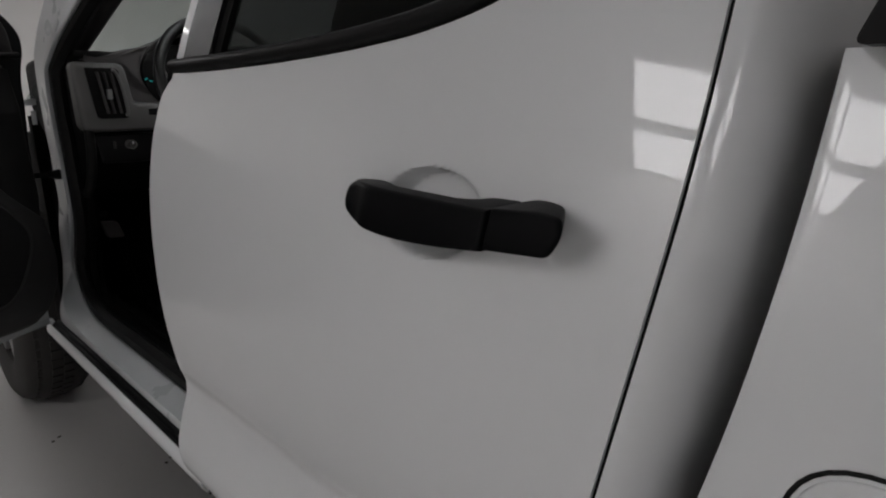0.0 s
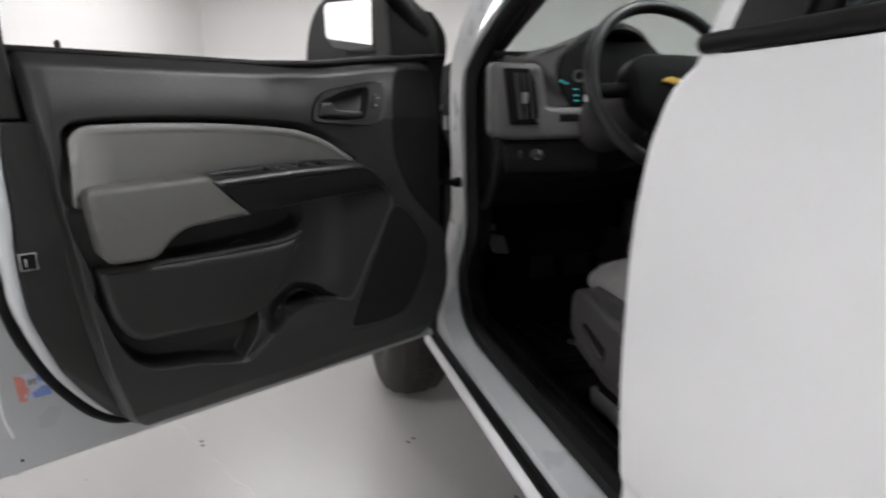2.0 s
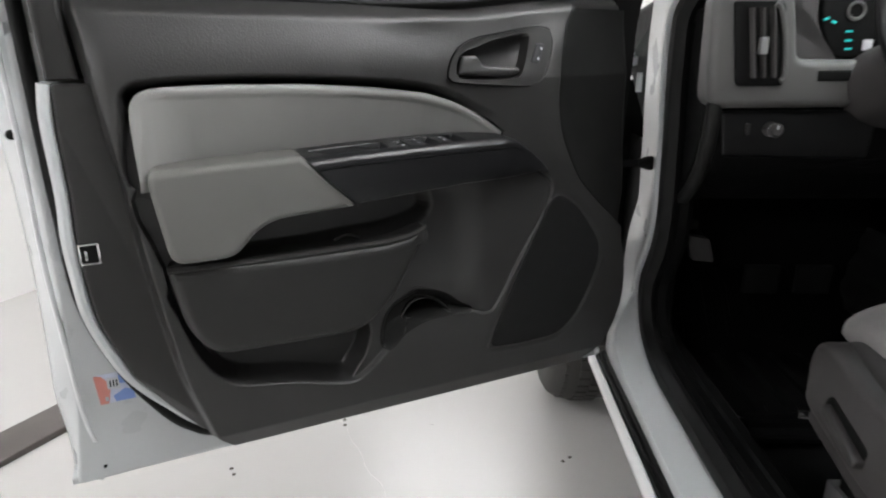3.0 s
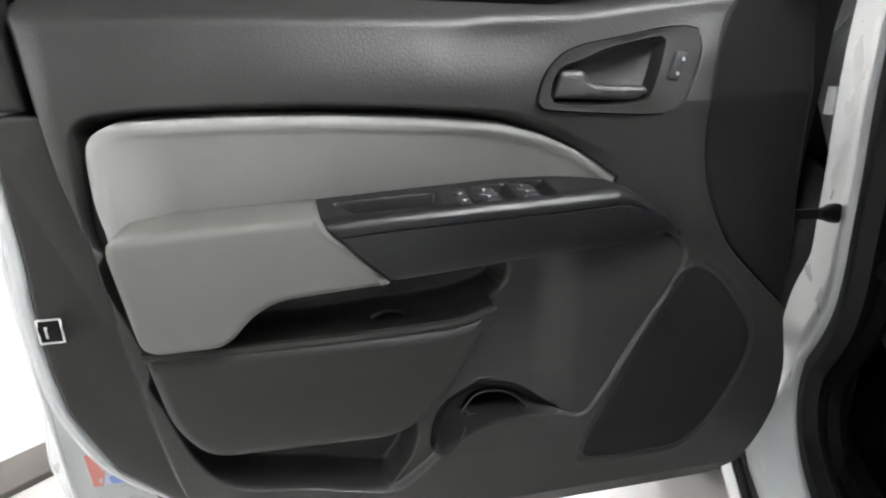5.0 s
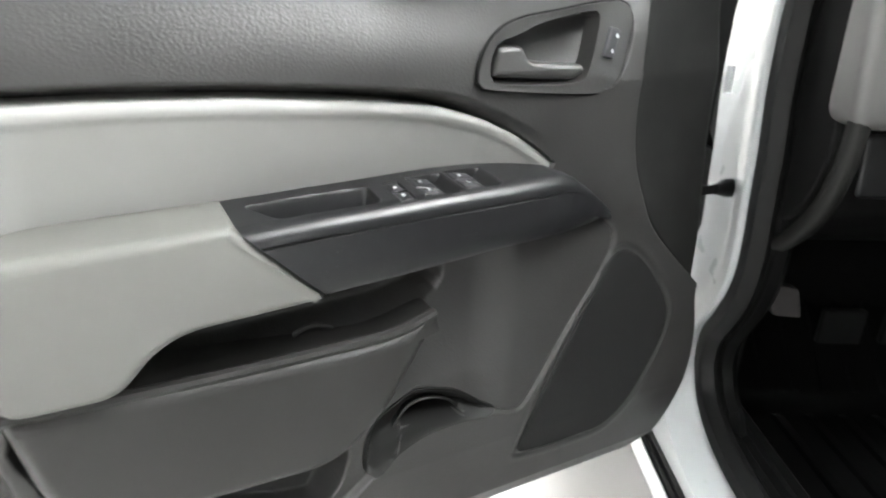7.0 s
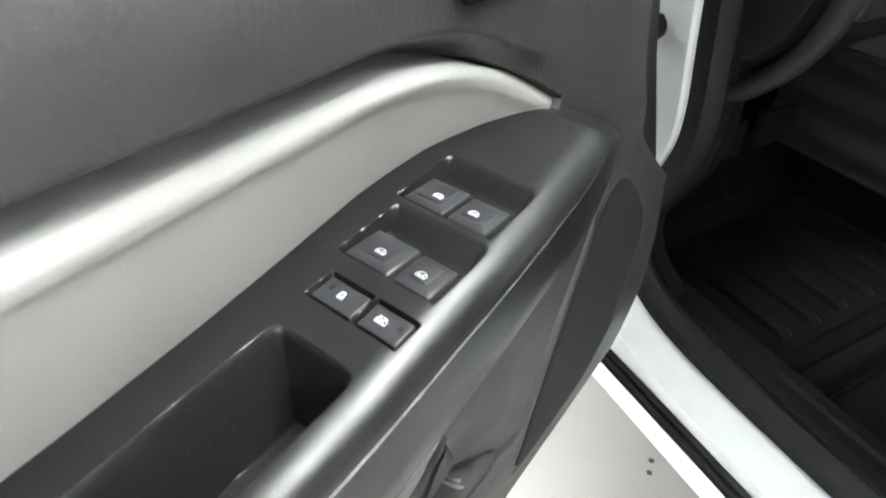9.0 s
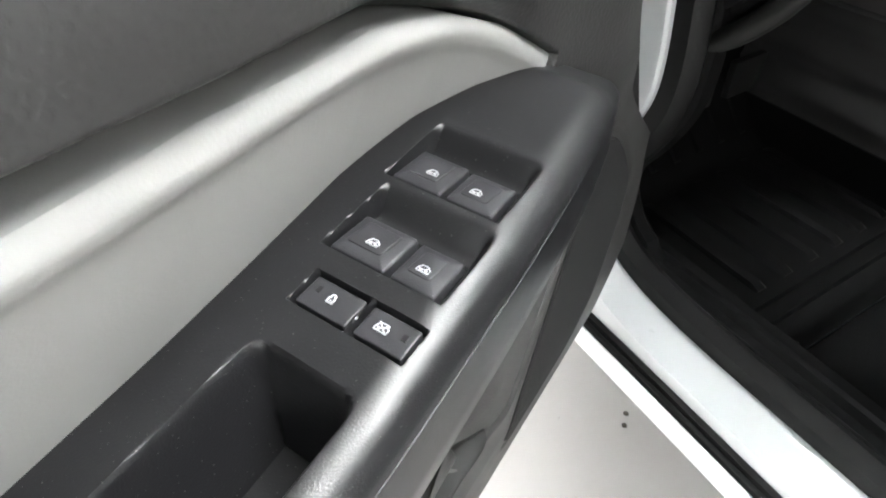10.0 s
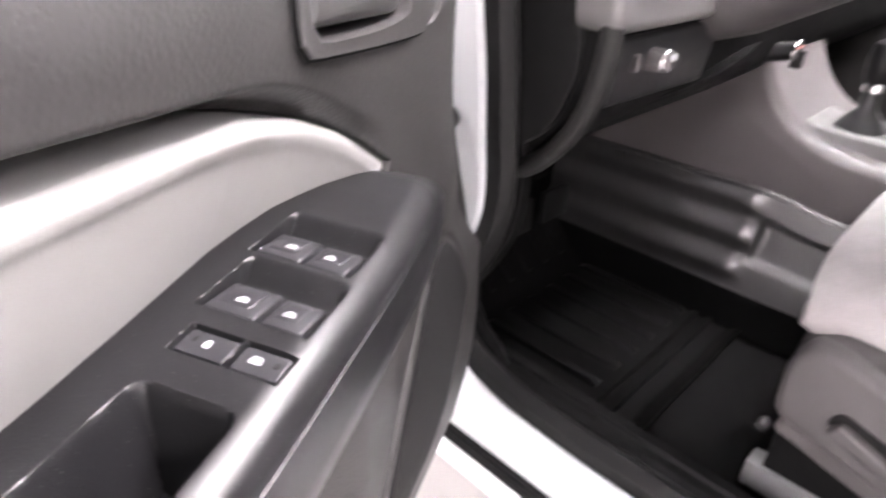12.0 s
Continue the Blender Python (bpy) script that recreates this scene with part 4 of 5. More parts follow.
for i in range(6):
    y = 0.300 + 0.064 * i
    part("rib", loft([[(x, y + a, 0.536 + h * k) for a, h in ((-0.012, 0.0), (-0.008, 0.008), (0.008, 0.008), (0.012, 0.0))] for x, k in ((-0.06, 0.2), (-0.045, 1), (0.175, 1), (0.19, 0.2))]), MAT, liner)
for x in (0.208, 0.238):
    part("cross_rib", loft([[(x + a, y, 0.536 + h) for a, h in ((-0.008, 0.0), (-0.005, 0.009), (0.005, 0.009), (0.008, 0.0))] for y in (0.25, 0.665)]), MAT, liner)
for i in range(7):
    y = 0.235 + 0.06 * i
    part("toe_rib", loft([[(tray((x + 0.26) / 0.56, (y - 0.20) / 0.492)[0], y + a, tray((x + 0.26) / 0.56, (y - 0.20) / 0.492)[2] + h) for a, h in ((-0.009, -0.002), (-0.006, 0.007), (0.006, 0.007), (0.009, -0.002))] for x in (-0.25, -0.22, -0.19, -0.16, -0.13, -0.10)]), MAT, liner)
def tunnel_wall(s, t):
    x = -0.20 + 0.63 * s
    z = 0.612 + 0.195 * t - 0.02 * smoothstep((x - 0.25) / 0.15) * t
    wave = 0.0045 * math.sin(6 * math.pi * t + 0.6) * smoothstep((0.28 - x) / 0.05) - 0.0025 * math.exp(-((x - 0.235) / 0.012) ** 2)
    niche = 0.012 * smoothstep((x - 0.262) / 0.012) * smoothstep((0.40 - x) / 0.012) * smoothstep((t - 0.30) / 0.08) * smoothstep((0.78 - t) / 0.08)
    return (x, 0.640 + 0.052 * t + wave + niche, z)
part("side_wall", sheet(90, 40, tunnel_wall, (0, 0.006, 0)), LINERWALL, liner, "glossy black side wall of the liner")
part("wall_foot", sheet(40, 6, lambda s, t: (-0.20 + 0.63 * s, 0.630 + 0.010 * t, 0.538 + 0.078 * t), (0, 0.008, 0)), MAT, liner)
part("wall_lip", tube(bmesh.new(), [tunnel_wall(i / 30, 1.0) for i in range(31)], 0.005, 8), LINERWALL, liner)

# ---- driver door, in its own frame: u from hinge to latch, v towards the cab, z up ----
DOOR = pose(0, 0, 0, 0, 0, -63.6)

def signed(poly, U, Z):
    """Distance to a closed outline, negative inside."""
    P = np.array(poly, float)
    Q = np.roll(P, -1, axis=0)
    best = np.full(U.shape, 1e9)
    inside = np.zeros(U.shape, bool)
    for (ax, ay), (bx, by) in zip(P, Q):
        ex, ey = bx - ax, by - ay
        L = ex * ex + ey * ey + 1e-12
        t = np.clip(((U - ax) * ex + (Z - ay) * ey) / L, 0, 1)
        best = np.minimum(best, np.hypot(U - ax - t * ex, Z - ay - t * ey))
        if abs(ey) > 1e-12:
            inside ^= ((ay > Z) != (by > Z)) & (U < (bx - ax) * (Z - ay) / ey + ax)
    return np.where(inside, -best, best)

def S(t):
    t = np.clip(t, 0, 1)
    return t * t * (3 - 2 * t)

def lookup(x, table):
    return np.interp(x, [a for a, _ in table], [b for _, b in table])

def even(x, table):
    """The table read with its corners rounded off."""
    return sum(lookup(np.clip(x + k * 0.006, 0.616, 2), table) for k in range(-4, 5)) / 9

def soft(z, table):
    """The table read as a smooth curve."""
    return sum(lookup(z + k * 0.005, table) for k in range(-4, 5)) / 9

def grid_mesh(X, Y, Z, skirt=None):
    """A mesh over arrays of points; skirt sets the border off by a vector to give it depth."""
    n, m = X.shape
    verts = np.stack([X, Y, Z], -1).reshape(-1, 3)
    idx = np.arange(n * m).reshape(n, m)
    faces = np.stack([idx[:-1, :-1], idx[1:, :-1], idx[1:, 1:], idx[:-1, 1:]], -1).reshape(-1, 4).tolist()
    verts = verts.tolist()
    if skirt is not None:
        ring = idx[0, :].tolist() + idx[1:, -1].tolist() + idx[-1, -2::-1].tolist() + idx[-2:0:-1, 0].tolist()
        base = len(verts)
        verts += [[verts[i][0] + skirt[0], verts[i][1] + skirt[1] if len(skirt) < 4 else skirt[3], verts[i][2] + skirt[2]] for i in ring]
        k = len(ring)
        faces += [[ring[i], ring[(i + 1) % k], base + (i + 1) % k, base + i] for i in range(k)]
    me = bpy.data.meshes.new("surface")
    me.from_pydata(verts, [], faces)
    bm = bmesh.new()
    bm.from_mesh(me)
    bpy.data.meshes.remove(me)
    return bm

def resample(poly, n, c, a0=0.0):
    """Points of an outline met by n rays from its centre."""
    P = np.array(poly)
    out = []
    for i in range(n):
        an = a0 + 2 * math.pi * i / n
        d = np.array((math.cos(an), math.sin(an)))
        best = None
        for a, b in zip(P, np.roll(P, -1, axis=0)):
            e = b - a
            den = d[0] * e[1] - d[1] * e[0]
            if abs(den) < 1e-12:
                continue
            w = a - c
            t = (w[0] * e[1] - w[1] * e[0]) / den
            q = (w[0] * d[1] - w[1] * d[0]) / den
            if t > 0 and -1e-6 <= q <= 1 + 1e-6 and (best is None or t > best):
                best = t
        out.append(tuple(np.array(c) + d * (best or 0.01)))
    return out

# outer skin, with the hem turned in at the latch end
def skin_v(z):
    return side(z)
bm = sheet(30, 44, lambda s, t: (0.02 + 1.025 * s, skin_v(0.578 + 0.692 * t), 0.578 + 0.692 * t), (0, 0.006, 0))
door = part("driver_door", bm, PAINT, truck, "open white driver door with black and grey inner trim", DOOR)
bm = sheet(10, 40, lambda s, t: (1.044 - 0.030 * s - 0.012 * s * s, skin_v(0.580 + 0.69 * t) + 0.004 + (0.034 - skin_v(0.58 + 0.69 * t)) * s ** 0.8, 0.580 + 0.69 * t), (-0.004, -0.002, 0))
part("shut_face", bm, PAINT_SHADE, door)
part("inner_shell", slab(rounded_poly([(0.03, 0.600), (0.80, 0.588), (1.035, 0.583), (1.018, 0.70), (1.006, 0.90), (1.003, 1.26), (0.03, 1.26)], 0.012), 0.002, 0.043, 0.007, 5), PAINT_SHADE, door)
part("bottom_hem", slab(rounded_poly([(0.02, 0.577), (1.044, 0.577), (1.044, 0.590), (0.02, 0.604)], 0.003), -0.012, 0.030, 0.005), PAINT_SHADE, door)

SEALRUN = smooth_open([(0.985, 1.72), (0.985, 1.36), (0.984, 1.20), (0.983, 1.03), (0.977, 0.88), (0.945, 0.775), (0.905, 0.70), (0.862, 0.648), (0.80, 0.622), (0.60, 0.612), (0.30, 0.612)], 6)
def along(run, v, r, mat, name, label="", squash=1.0, n0=0, n1=None):
    return part(name, tube(bmesh.new(), [(u, v, z) for u, z in run[n0:n1]], r, 10, squash=squash, up=(0, 1, 0)), mat, door, label)
along(SEALRUN, 0.043, 0.0095, RUBBER, "weatherstrip", "black rubber weatherstrip")
BEAD = smooth_open([(0.957, 1.197), (0.962, 1.15), (0.962, 1.06), (0.966, 1.0), (0.964, 0.94), (0.958, 0.88), (0.928, 0.785), (0.889, 0.712), (0.848, 0.660), (0.80, 0.634)], 6)
def edge_v(z):
    """How far the trim's rear edge and its painted flange stand towards the cab."""
    return curve1(z, [(0.60, 0.060), (0.65, 0.062), (0.70, 0.072), (0.75, 0.095), (0.80, 0.116), (0.85, 0.125), (1.0, 0.131), (1.3, 0.134)])
bm = bmesh.new()
ring = []
for i, (u, z) in enumerate(BEAD):
    a, b = BEAD[max(0, i - 1)], BEAD[min(len(BEAD) - 1, i + 1)]
    d = Vector((b[0] - a[0], b[1] - a[1])).normalized()
    n = Vector((-d.y, d.x))
    top = edge_v(z)
    ring.append([bm.verts.new((u + n.x * o, v, z + n.y * o)) for o, v in ((-0.006, 0.045), (-0.006, top - 0.006), (-0.003, top - 0.002), (0.002, top - 0.001), (0.007, top - 0.004), (0.0095, top - 0.010), (0.012, 0.045))])
for p, q in zip(ring, ring[1:]):
    for i in range(7):
        bm.faces.new((p[i - 1], p[i], q[i], q[i - 1]))
bm.faces.new(ring[0])
bm.faces.new(ring[-1][::-1])
part("painted_flange", bm, PAINT_SHADE, door, "white painted flange round the trim")
along(smooth_open([(1.013, 1.25), (1.012, 1.1), (1.014, 0.95), (1.010, 0.80), (1.006, 0.70), (0.998, 0.655)], 5), 0.041, 0.004, PAINT, "pressed_ridge")

EDGE = rounded_poly([(0.80, 0.622), (0.845, 0.650), (0.884, 0.706), (0.922, 0.78), (0.951, 0.88), (0.957, 0.94), (0.957, 1.0), (0.954, 1.06), (0.954, 1.15), (0.951, 1.197), (0.88, 1.197), (0.80, 0.70)], 0.006)
part("trim_edge", slab(EDGE, 0.045, lambda u, z: edge_v(z) + 0.10 * max(0.0, 0.92 - u), 0.005), BLACK_LOW, door, "black plastic edge panel")
# window frame upright with its inner cover
part("frame_cover", slab(rounded_poly([(0.921, 1.2), (0.957, 1.2), (0.960, 1.36), (0.972, 1.72), (0.922, 1.72), (0.929, 1.315)], 0.004), 0.03, 0.128, 0.006), BLACK_LOW, door, "black window frame cover")
part("frame_upright", slab(rounded_poly([(0.93, 1.24), (1.035, 1.24), (1.03, 1.70), (0.93, 1.72)], 0.01), lambda u, z: side(z) + 0.008, lambda u, z: side(z) * 0.5 + 0.026, 0.006), PAINT_SHADE, door)
part("frame_top", tube(bmesh.new(), [(0.95, 0.13, 1.70), (0.7, 0.14, 1.71), (0.45, 0.12, 1.62), (0.2, 0.08, 1.48), (0.04, 0.05, 1.37)], 0.022, 10, up=(0, 1, 0)), RUBBER, door)
# latch pocket
bm = bmesh.new()
L0, L1, LZ0, LZ1 = 0.932, 0.957, 0.968, 0.997
for u0, u1, z0, z1 in ((L0, L1, LZ0, LZ0 + 0.003), (L0, L1, LZ1 - 0.003, LZ1), (L0, L0 + 0.003, LZ0, LZ1), (L1 - 0.003, L1, LZ0, LZ1)):
    box(bm, u0, u1, 0.10, 0.1345, z0, z1, 0.0015)
part("latch_frame", bm, CHROME, door, "bright latch opening")
part("latch_hole", box(bmesh.new(), L0 + 0.003, L1 - 0.003, 0.08, 0.1325, LZ0 + 0.003, LZ1 - 0.003), DEEP, door)
part("latch_claw", box(bmesh.new(), 0.947, 0.950, 0.11, 0.1338, 0.974, 0.988, 0.001), CHROME, door)
# service sticker
def sticker(name, corners, mat, lift, label=""):
    """A thin printed field on the shut face; corners along the sticker (0 to 1, rear to front) and up it."""
    o, ex, ez = Vector((0.981, 0.716)), Vector((-0.049, 0.001)), Vector((0.003, 0.050))
    return part(name, slab([tuple(o + ex * a + ez * b) for a, b in corners], 0.041, 0.0433 + lift, 0.0001, 1), mat, door, label)
sticker("service_sticker", [(0, 0), (1, 0), (1, 1), (0, 1)], STICK_PALE, 0, "red, white and blue service sticker")
sticker("red_field", [(0, 0), (0.24, 0), (0.42, 0.62), (0.2, 0.95), (0, 1)], STICK_RED, 0.0004)
sticker("blue_field", [(0.45, 0.02), (1, 0.0), (1, 0.30), (0.78, 0.42), (0.40, 0.22)], STICK_BLUE, 0.0004)
sticker("blue_corner", [(0.62, 0.62), (1, 0.55), (1, 1), (0.7, 1)], STICK_BLUE, 0.0003)
sticker("white_field", [(0.30, 0.48), (0.66, 0.42), (0.66, 0.80), (0.34, 0.86)], WHITEMARK, 0.0006)
for k in range(3):
    sticker("print_bar", [(0.38 + 0.09 * k, 0.54), (0.42 + 0.09 * k, 0.54), (0.44 + 0.09 * k, 0.76), (0.40 + 0.09 * k, 0.76)], DEEP, 0.0008)
sticker("print_dot", [(0.16, 0.10), (0.24, 0.08), (0.27, 0.22), (0.19, 0.25)], WHITEMARK, 0.0008)
part("drain_plug", cyl(bmesh.new(), (0.992, 0.040, 0.608), (0.992, 0.0455, 0.608), 0.003, 0.0025, 14), RUBBER, door)
part("upper_plug", cyl(bmesh.new(), (1.021, 0.028, 1.13), (1.019, 0.036, 1.13), 0.007, 0.006, 14), RUBBER, door)

# ---- inner trim: one moulded relief ----
REAR = [(0.616, 0.79), (0.628, 0.822), (0.65, 0.832), (0.69, 0.842), (0.76, 0.862), (0.855, 0.877), (0.95, 0.888), (1.04, 0.898), (1.235, 0.918), (1.32, 0.930)]
FRONT = [(0.616, 0.125), (0.63, 0.10), (0.66, 0.072), (0.70, 0.050), (0.765, 0.036), (0.82, 0.036), (0.87, 0.048), (0.905, 0.060), (0.935, 0.048), (0.98, 0.031), (1.05, 0.026), (1.19, 0.027), (1.32, 0.030)]
TOP = [(0.0, 1.338), (0.067, 1.335), (0.253, 1.320), (0.387, 1.306), (0.517, 1.301), (0.633, 1.303), (0.93, 1.307)]
GROOVE = smooth_closed([(0.884, 1.16), (0.879, 1.186), (0.858, 1.200), (0.76, 1.205), (0.654, 1.203), (0.541, 1.196), (0.45, 1.183), (0.385, 1.157), (0.318, 1.108), (0.45, 1.05), (0.70, 1.04), (0.876, 1.05)], 5)
INS = smooth_closed([(0.872, 1.15), (0.867, 1.177), (0.846, 1.189), (0.762, 1.192), (0.655, 1.190), (0.541, 1.182), (0.468, 1.172), (0.417, 1.157), (0.377, 1.138), (0.331, 1.106, 1), (0.36, 1.06), (0.60, 1.05), (0.871, 1.055)], 5)
FRAME = smooth_closed([(0.874, 1.07), (0.862, 0.95), (0.850, 0.865), (0.823, 0.786), (0.785, 0.748), (0.70, 0.730), (0.625, 0.708), (0.596, 0.706), (0.572, 0.722), (0.545, 0.748), (0.514, 0.778), (0.475, 0.795), (0.43, 0.798), (0.385, 0.796), (0.350, 0.787), (0.330, 0.81), (0.280, 0.90), (0.232, 0.983), (0.236, 1.02), (0.30, 1.05), (0.5, 1.04), (0.7, 1.06)], 4)
OPENING = smooth_closed([(0.80, 0.955), (0.76, 1.01), (0.60, 1.035), (0.47, 1.03), (0.452, 0.985), (0.50, 0.955), (0.60, 0.945), (0.72, 0.94)], 4)
UNDER = smooth_closed([(0.860, 0.92), (0.849, 0.865), (0.822, 0.786), (0.784, 0.749), (0.70, 0.731), (0.625, 0.709), (0.603, 0.710), (0.590, 0.728), (0.575, 0.752), (0.566, 0.80), (0.605, 0.88), (0.80, 0.93)], 4)
NICHE = smooth_closed([(0.552, 0.790), (0.535, 0.828), (0.494, 0.850), (0.479, 0.852), (0.435, 0.840), (0.402, 0.815), (0.380, 0.797), (0.43, 0.7965), (0.475, 0.7935), (0.514, 0.7765), (0.545, 0.752)], 5)
CUP = smooth_closed([(0.507, 0.7985), (0.502, 0.812), (0.490, 0.825), (0.466, 0.829), (0.443, 0.821), (0.428, 0.808), (0.424, 0.8005), (0.466, 0.7975)], 5)
GRILLE = smooth_closed([(0.222, 0.992), (0.246, 0.958), (0.330, 0.775), (0.348, 0.722), (0.344, 0.712), (0.32, 0.708), (0.26, 0.706), (0.19, 0.716), (0.135, 0.795), (0.114, 0.875), (0.142, 0.93), (0.185, 0.978)], 5)
CURVE = [(0.60, 0.0), (0.86, 0.02), (0.90, 0.055), (0.913, 0.067), (0.955, 0.115), (1.00, 0.162), (1.03, 0.186), (1.062, 0.206), (1.10, 0.222), (1.145, 0.230), (1.185, 0.230), (1.225, 0.223), (1.269, 0.209), (1.289, 0.196), (1.34, 0.150)]


HB = smooth_closed([(0.433, 1.197), (0.420, 1.226), (0.392, 1.246), (0.33, 1.258), (0.265, 1.268), (0.242, 1.264), (0.237, 1.246), (0.256, 1.196), (0.272, 1.180), (0.300, 1.177), (0.413, 1.185), (0.429, 1.188)], 5)

def bulge(U, Z):
    """The upper half of the trim swells towards the cab above the insert and leans back to the belt."""
    return 0.020 * S((U - 0.40) / 0.16) * S((0.935 - U) / 0.05) * S((Z - 1.06) / 0.10) * (1 - S((Z - 1.205) / 0.10)) - 0.24 * np.maximum(0.0, Z - 1.19) * (1 - S((U - 0.36) / 0.16))

def trim_v(U, Z, top):
    v = lookup(Z, [(0.616, 0.085), (0.628, 0.106), (0.66, 0.123), (0.75, 0.133), (0.9, 0.137), (1.2, 0.139), (1.34, 0.139)])
    v = v + bulge(U, Z)
    v = v - 0.042 * (1 - S((top - Z) / 0.034)) ** 1.5
    v = v + 0.009 * np.exp(-((U - soft(Z, CURVE) - 0.015) / 0.045) ** 2) * S((Z - 1.0) / 0.06) * S((1.29 - Z) / 0.06)
    # recess towards the hinges, overlaid further down by a darker sheet for its shade
    back_off = soft(Z, CURVE) - U
    v = v - 0.016 * S((back_off + 0.003) / 0.007) - 0.045 * np.clip(back_off / 0.2, 0, 1)
    v = v - 0.02 * (1 - S((U - even(Z, FRONT)) / 0.016)) - 0.022 * (1 - S((even(Z, REAR) - U) / 0.014))
    v = v - (0.026 + bulge(U, Z)) * S(-signed(GROOVE, U, Z) / 0.014) * S((U - 0.33) / 0.15) - 0.045 * S((0.001 - signed(INS, U, Z)) / 0.003)
    groove = signed(FRAME, U, Z)
    v = v - 0.004 * np.exp(-((groove + 0.002) / 0.0022) ** 2) * S((0.45 - U) / 0.05)
    v = v - (0.003 + 0.013 * S((U - 0.36) / 0.06) * (1 - 0.35 * S((0.86 - Z) / 0.03))) * S(-signed(FRAME, U, Z) / (0.0035 + 0.0035 * S((0.86 - Z) / 0.03))) * (1 - S((Z - 0.99) / 0.05) * S((0.46 - U) / 0.1))
    v = v - 0.045 * S(-signed(UNDER, U, Z) / 0.013)
    v = v - 0.034 * S(-signed(OPENING, U, Z) / 0.022)
    v = v - 0.022 * S(-signed(NICHE, U, Z) / 0.020) - 0.035 * S(-signed(CUP, U, Z) / 0.006)
    ring = signed(GRILLE, U, Z)
    v = v + 0.0006 * np.exp(-((ring - 0.006) / 0.004) ** 2) - 0.0016 * np.exp(-((ring + 0.001) / 0.003) ** 2)
    v = v - 0.055 * S((-signed(HB, U, Z) - 0.003) / 0.003)
    # soft hand rest towards the handle
    v = v - 0.010 * np.exp(-(((U - 0.47) / 0.06) ** 2 + ((Z - 1.262) / 0.035) ** 2))
    return v

nu, nz = 620, 500
s, t = np.meshgrid(np.linspace(0, 1, nu), np.linspace(0, 1, nz), indexing="ij")
z_try = 0.616 + t * (1.31 - 0.616)
U = even(z_try, FRONT) + s * (even(z_try, REAR) - even(z_try, FRONT))
TOPU = lookup(U, TOP)
Z = 0.616 + t * (TOPU - 0.616)
part("door_trim", grid_mesh(U, trim_v(U, Z, TOPU), Z, (0, 0, 0, 0.045)), BLACK, door, "black grained door trim", angle=60)
along([(u, lookup(u, TOP) - 0.004) for u in np.linspace(0.03, 0.925, 30)], 0.094, 0.008, RUBBER, "belt_seal", "black window belt seal")
part("lock_pin", tube(bmesh.new(), [(0.853, 0.085, 1.295), (0.853, 0.085, 1.318), (0.853, 0.085, 1.322)], lambda f: 0.0045 if f < 0.9 else 0.002, 10, up=(1, 0, 0)), SATIN, door, "small black lock pin")
# Darker sheet over the same moulding; its colour paints shade at the hinge end.
zc = np.linspace(0.915, 1.30, 90)
sc = np.linspace(0, 1, 40)
CZ = np.repeat(zc[:, None], 40, 1)
c0, c1 = even(zc, FRONT) + 0.003, soft(zc, CURVE) - 0.0035
CU = c0[:, None] + sc[None, :] * np.maximum(0.002, c1 - c0)[:, None]
CZ = np.minimum(CZ, lookup(CU, TOP) - 0.012 - 0.01 * (CU < 0.1))
CV = trim_v(CU, CZ, lookup(CU, TOP)) + 0.004
CV[:, -1] -= 0.005
CV[:, -2] -= 0.0015
part("hinge_shade", grid_mesh(CU, CV, CZ), SMOOTHDARK, door, "hinge end of the door trim, darkened for shade", angle=60)
GC = (0.232, 0.835)
ga = resample(GRILLE, 120, GC)
gf = np.linspace(0, 1, 26) ** 0.8 * 0.985
GU = GC[0] + gf[:, None] * (np.array([p[0] for p in ga])[None, :] - GC[0])
GZ = GC[1] + gf[:, None] * (np.array([p[1] for p in ga])[None, :] - GC[1])
GU, GZ = np.hstack([GU, GU[:, :1]]), np.hstack([GZ, GZ[:, :1]])
GV = trim_v(GU, GZ, np.full(GU.shape, 1.3)) + 0.0016
GV[-1] -= 0.004
part("speaker_grille", grid_mesh(GU, GV, GZ), GRILLEM, door, "black perforated speaker grille")

# grey insert with its rolled upper edge
def ins_v(U, Z):
    """Rolled bead along the edge, then a face that falls away towards the armrest."""
    d = -signed(INS, U, Z)
    rho = 0.0070 * (0.55 + 0.45 * S((U - 0.335) / 0.13)) * (1 - 0.5 * S((U - 0.80) / 0.06))
    top = lookup(U, INTOP)
    face = sum(lookup(U + k * 0.01, [(0.33, 0.134), (0.36, 0.129), (0.40, 0.1255), (0.43, 0.127), (0.46, 0.131), (0.50, 0.138), (0.55, 0.1455), (0.62, 0.151), (0.88, 0.153)]) for k in (-2, -1, 0, 1, 2)) / 5
    body = face - 0.46 * (1 - 0.5 * S((U - 0.80) / 0.06)) * np.maximum(0.0, top - 0.012 - Z)
    bead = face + (1 - 0.4 * S((U - 0.45) / 0.2)) * np.sqrt(np.maximum(0.0, rho ** 2 - np.minimum(0.0, d - rho) ** 2)) - 0.001
    return np.maximum(0.088, body + (bead - body) * (1 - S((d - rho) / 0.011)))
INTOP = [(0.331, 1.1065), (0.354, 1.123), (0.377, 1.138), (0.417, 1.157), (0.468, 1.172), (0.541, 1.182), (0.655, 1.190), (0.762, 1.192), (0.83, 1.1905), (0.846, 1.189), (0.856, 1.185), (0.863, 1.180), (0.868, 1.173), (0.8705, 1.165), (0.872, 1.15)]
un = np.concatenate([np.linspace(0.3325, 0.80, 220), np.linspace(0.802, 0.8718, 60)])
tn = 1 - np.linspace(1, 0, 70) ** 1.6
IU = np.repeat(un[:, None], len(tn), 1)
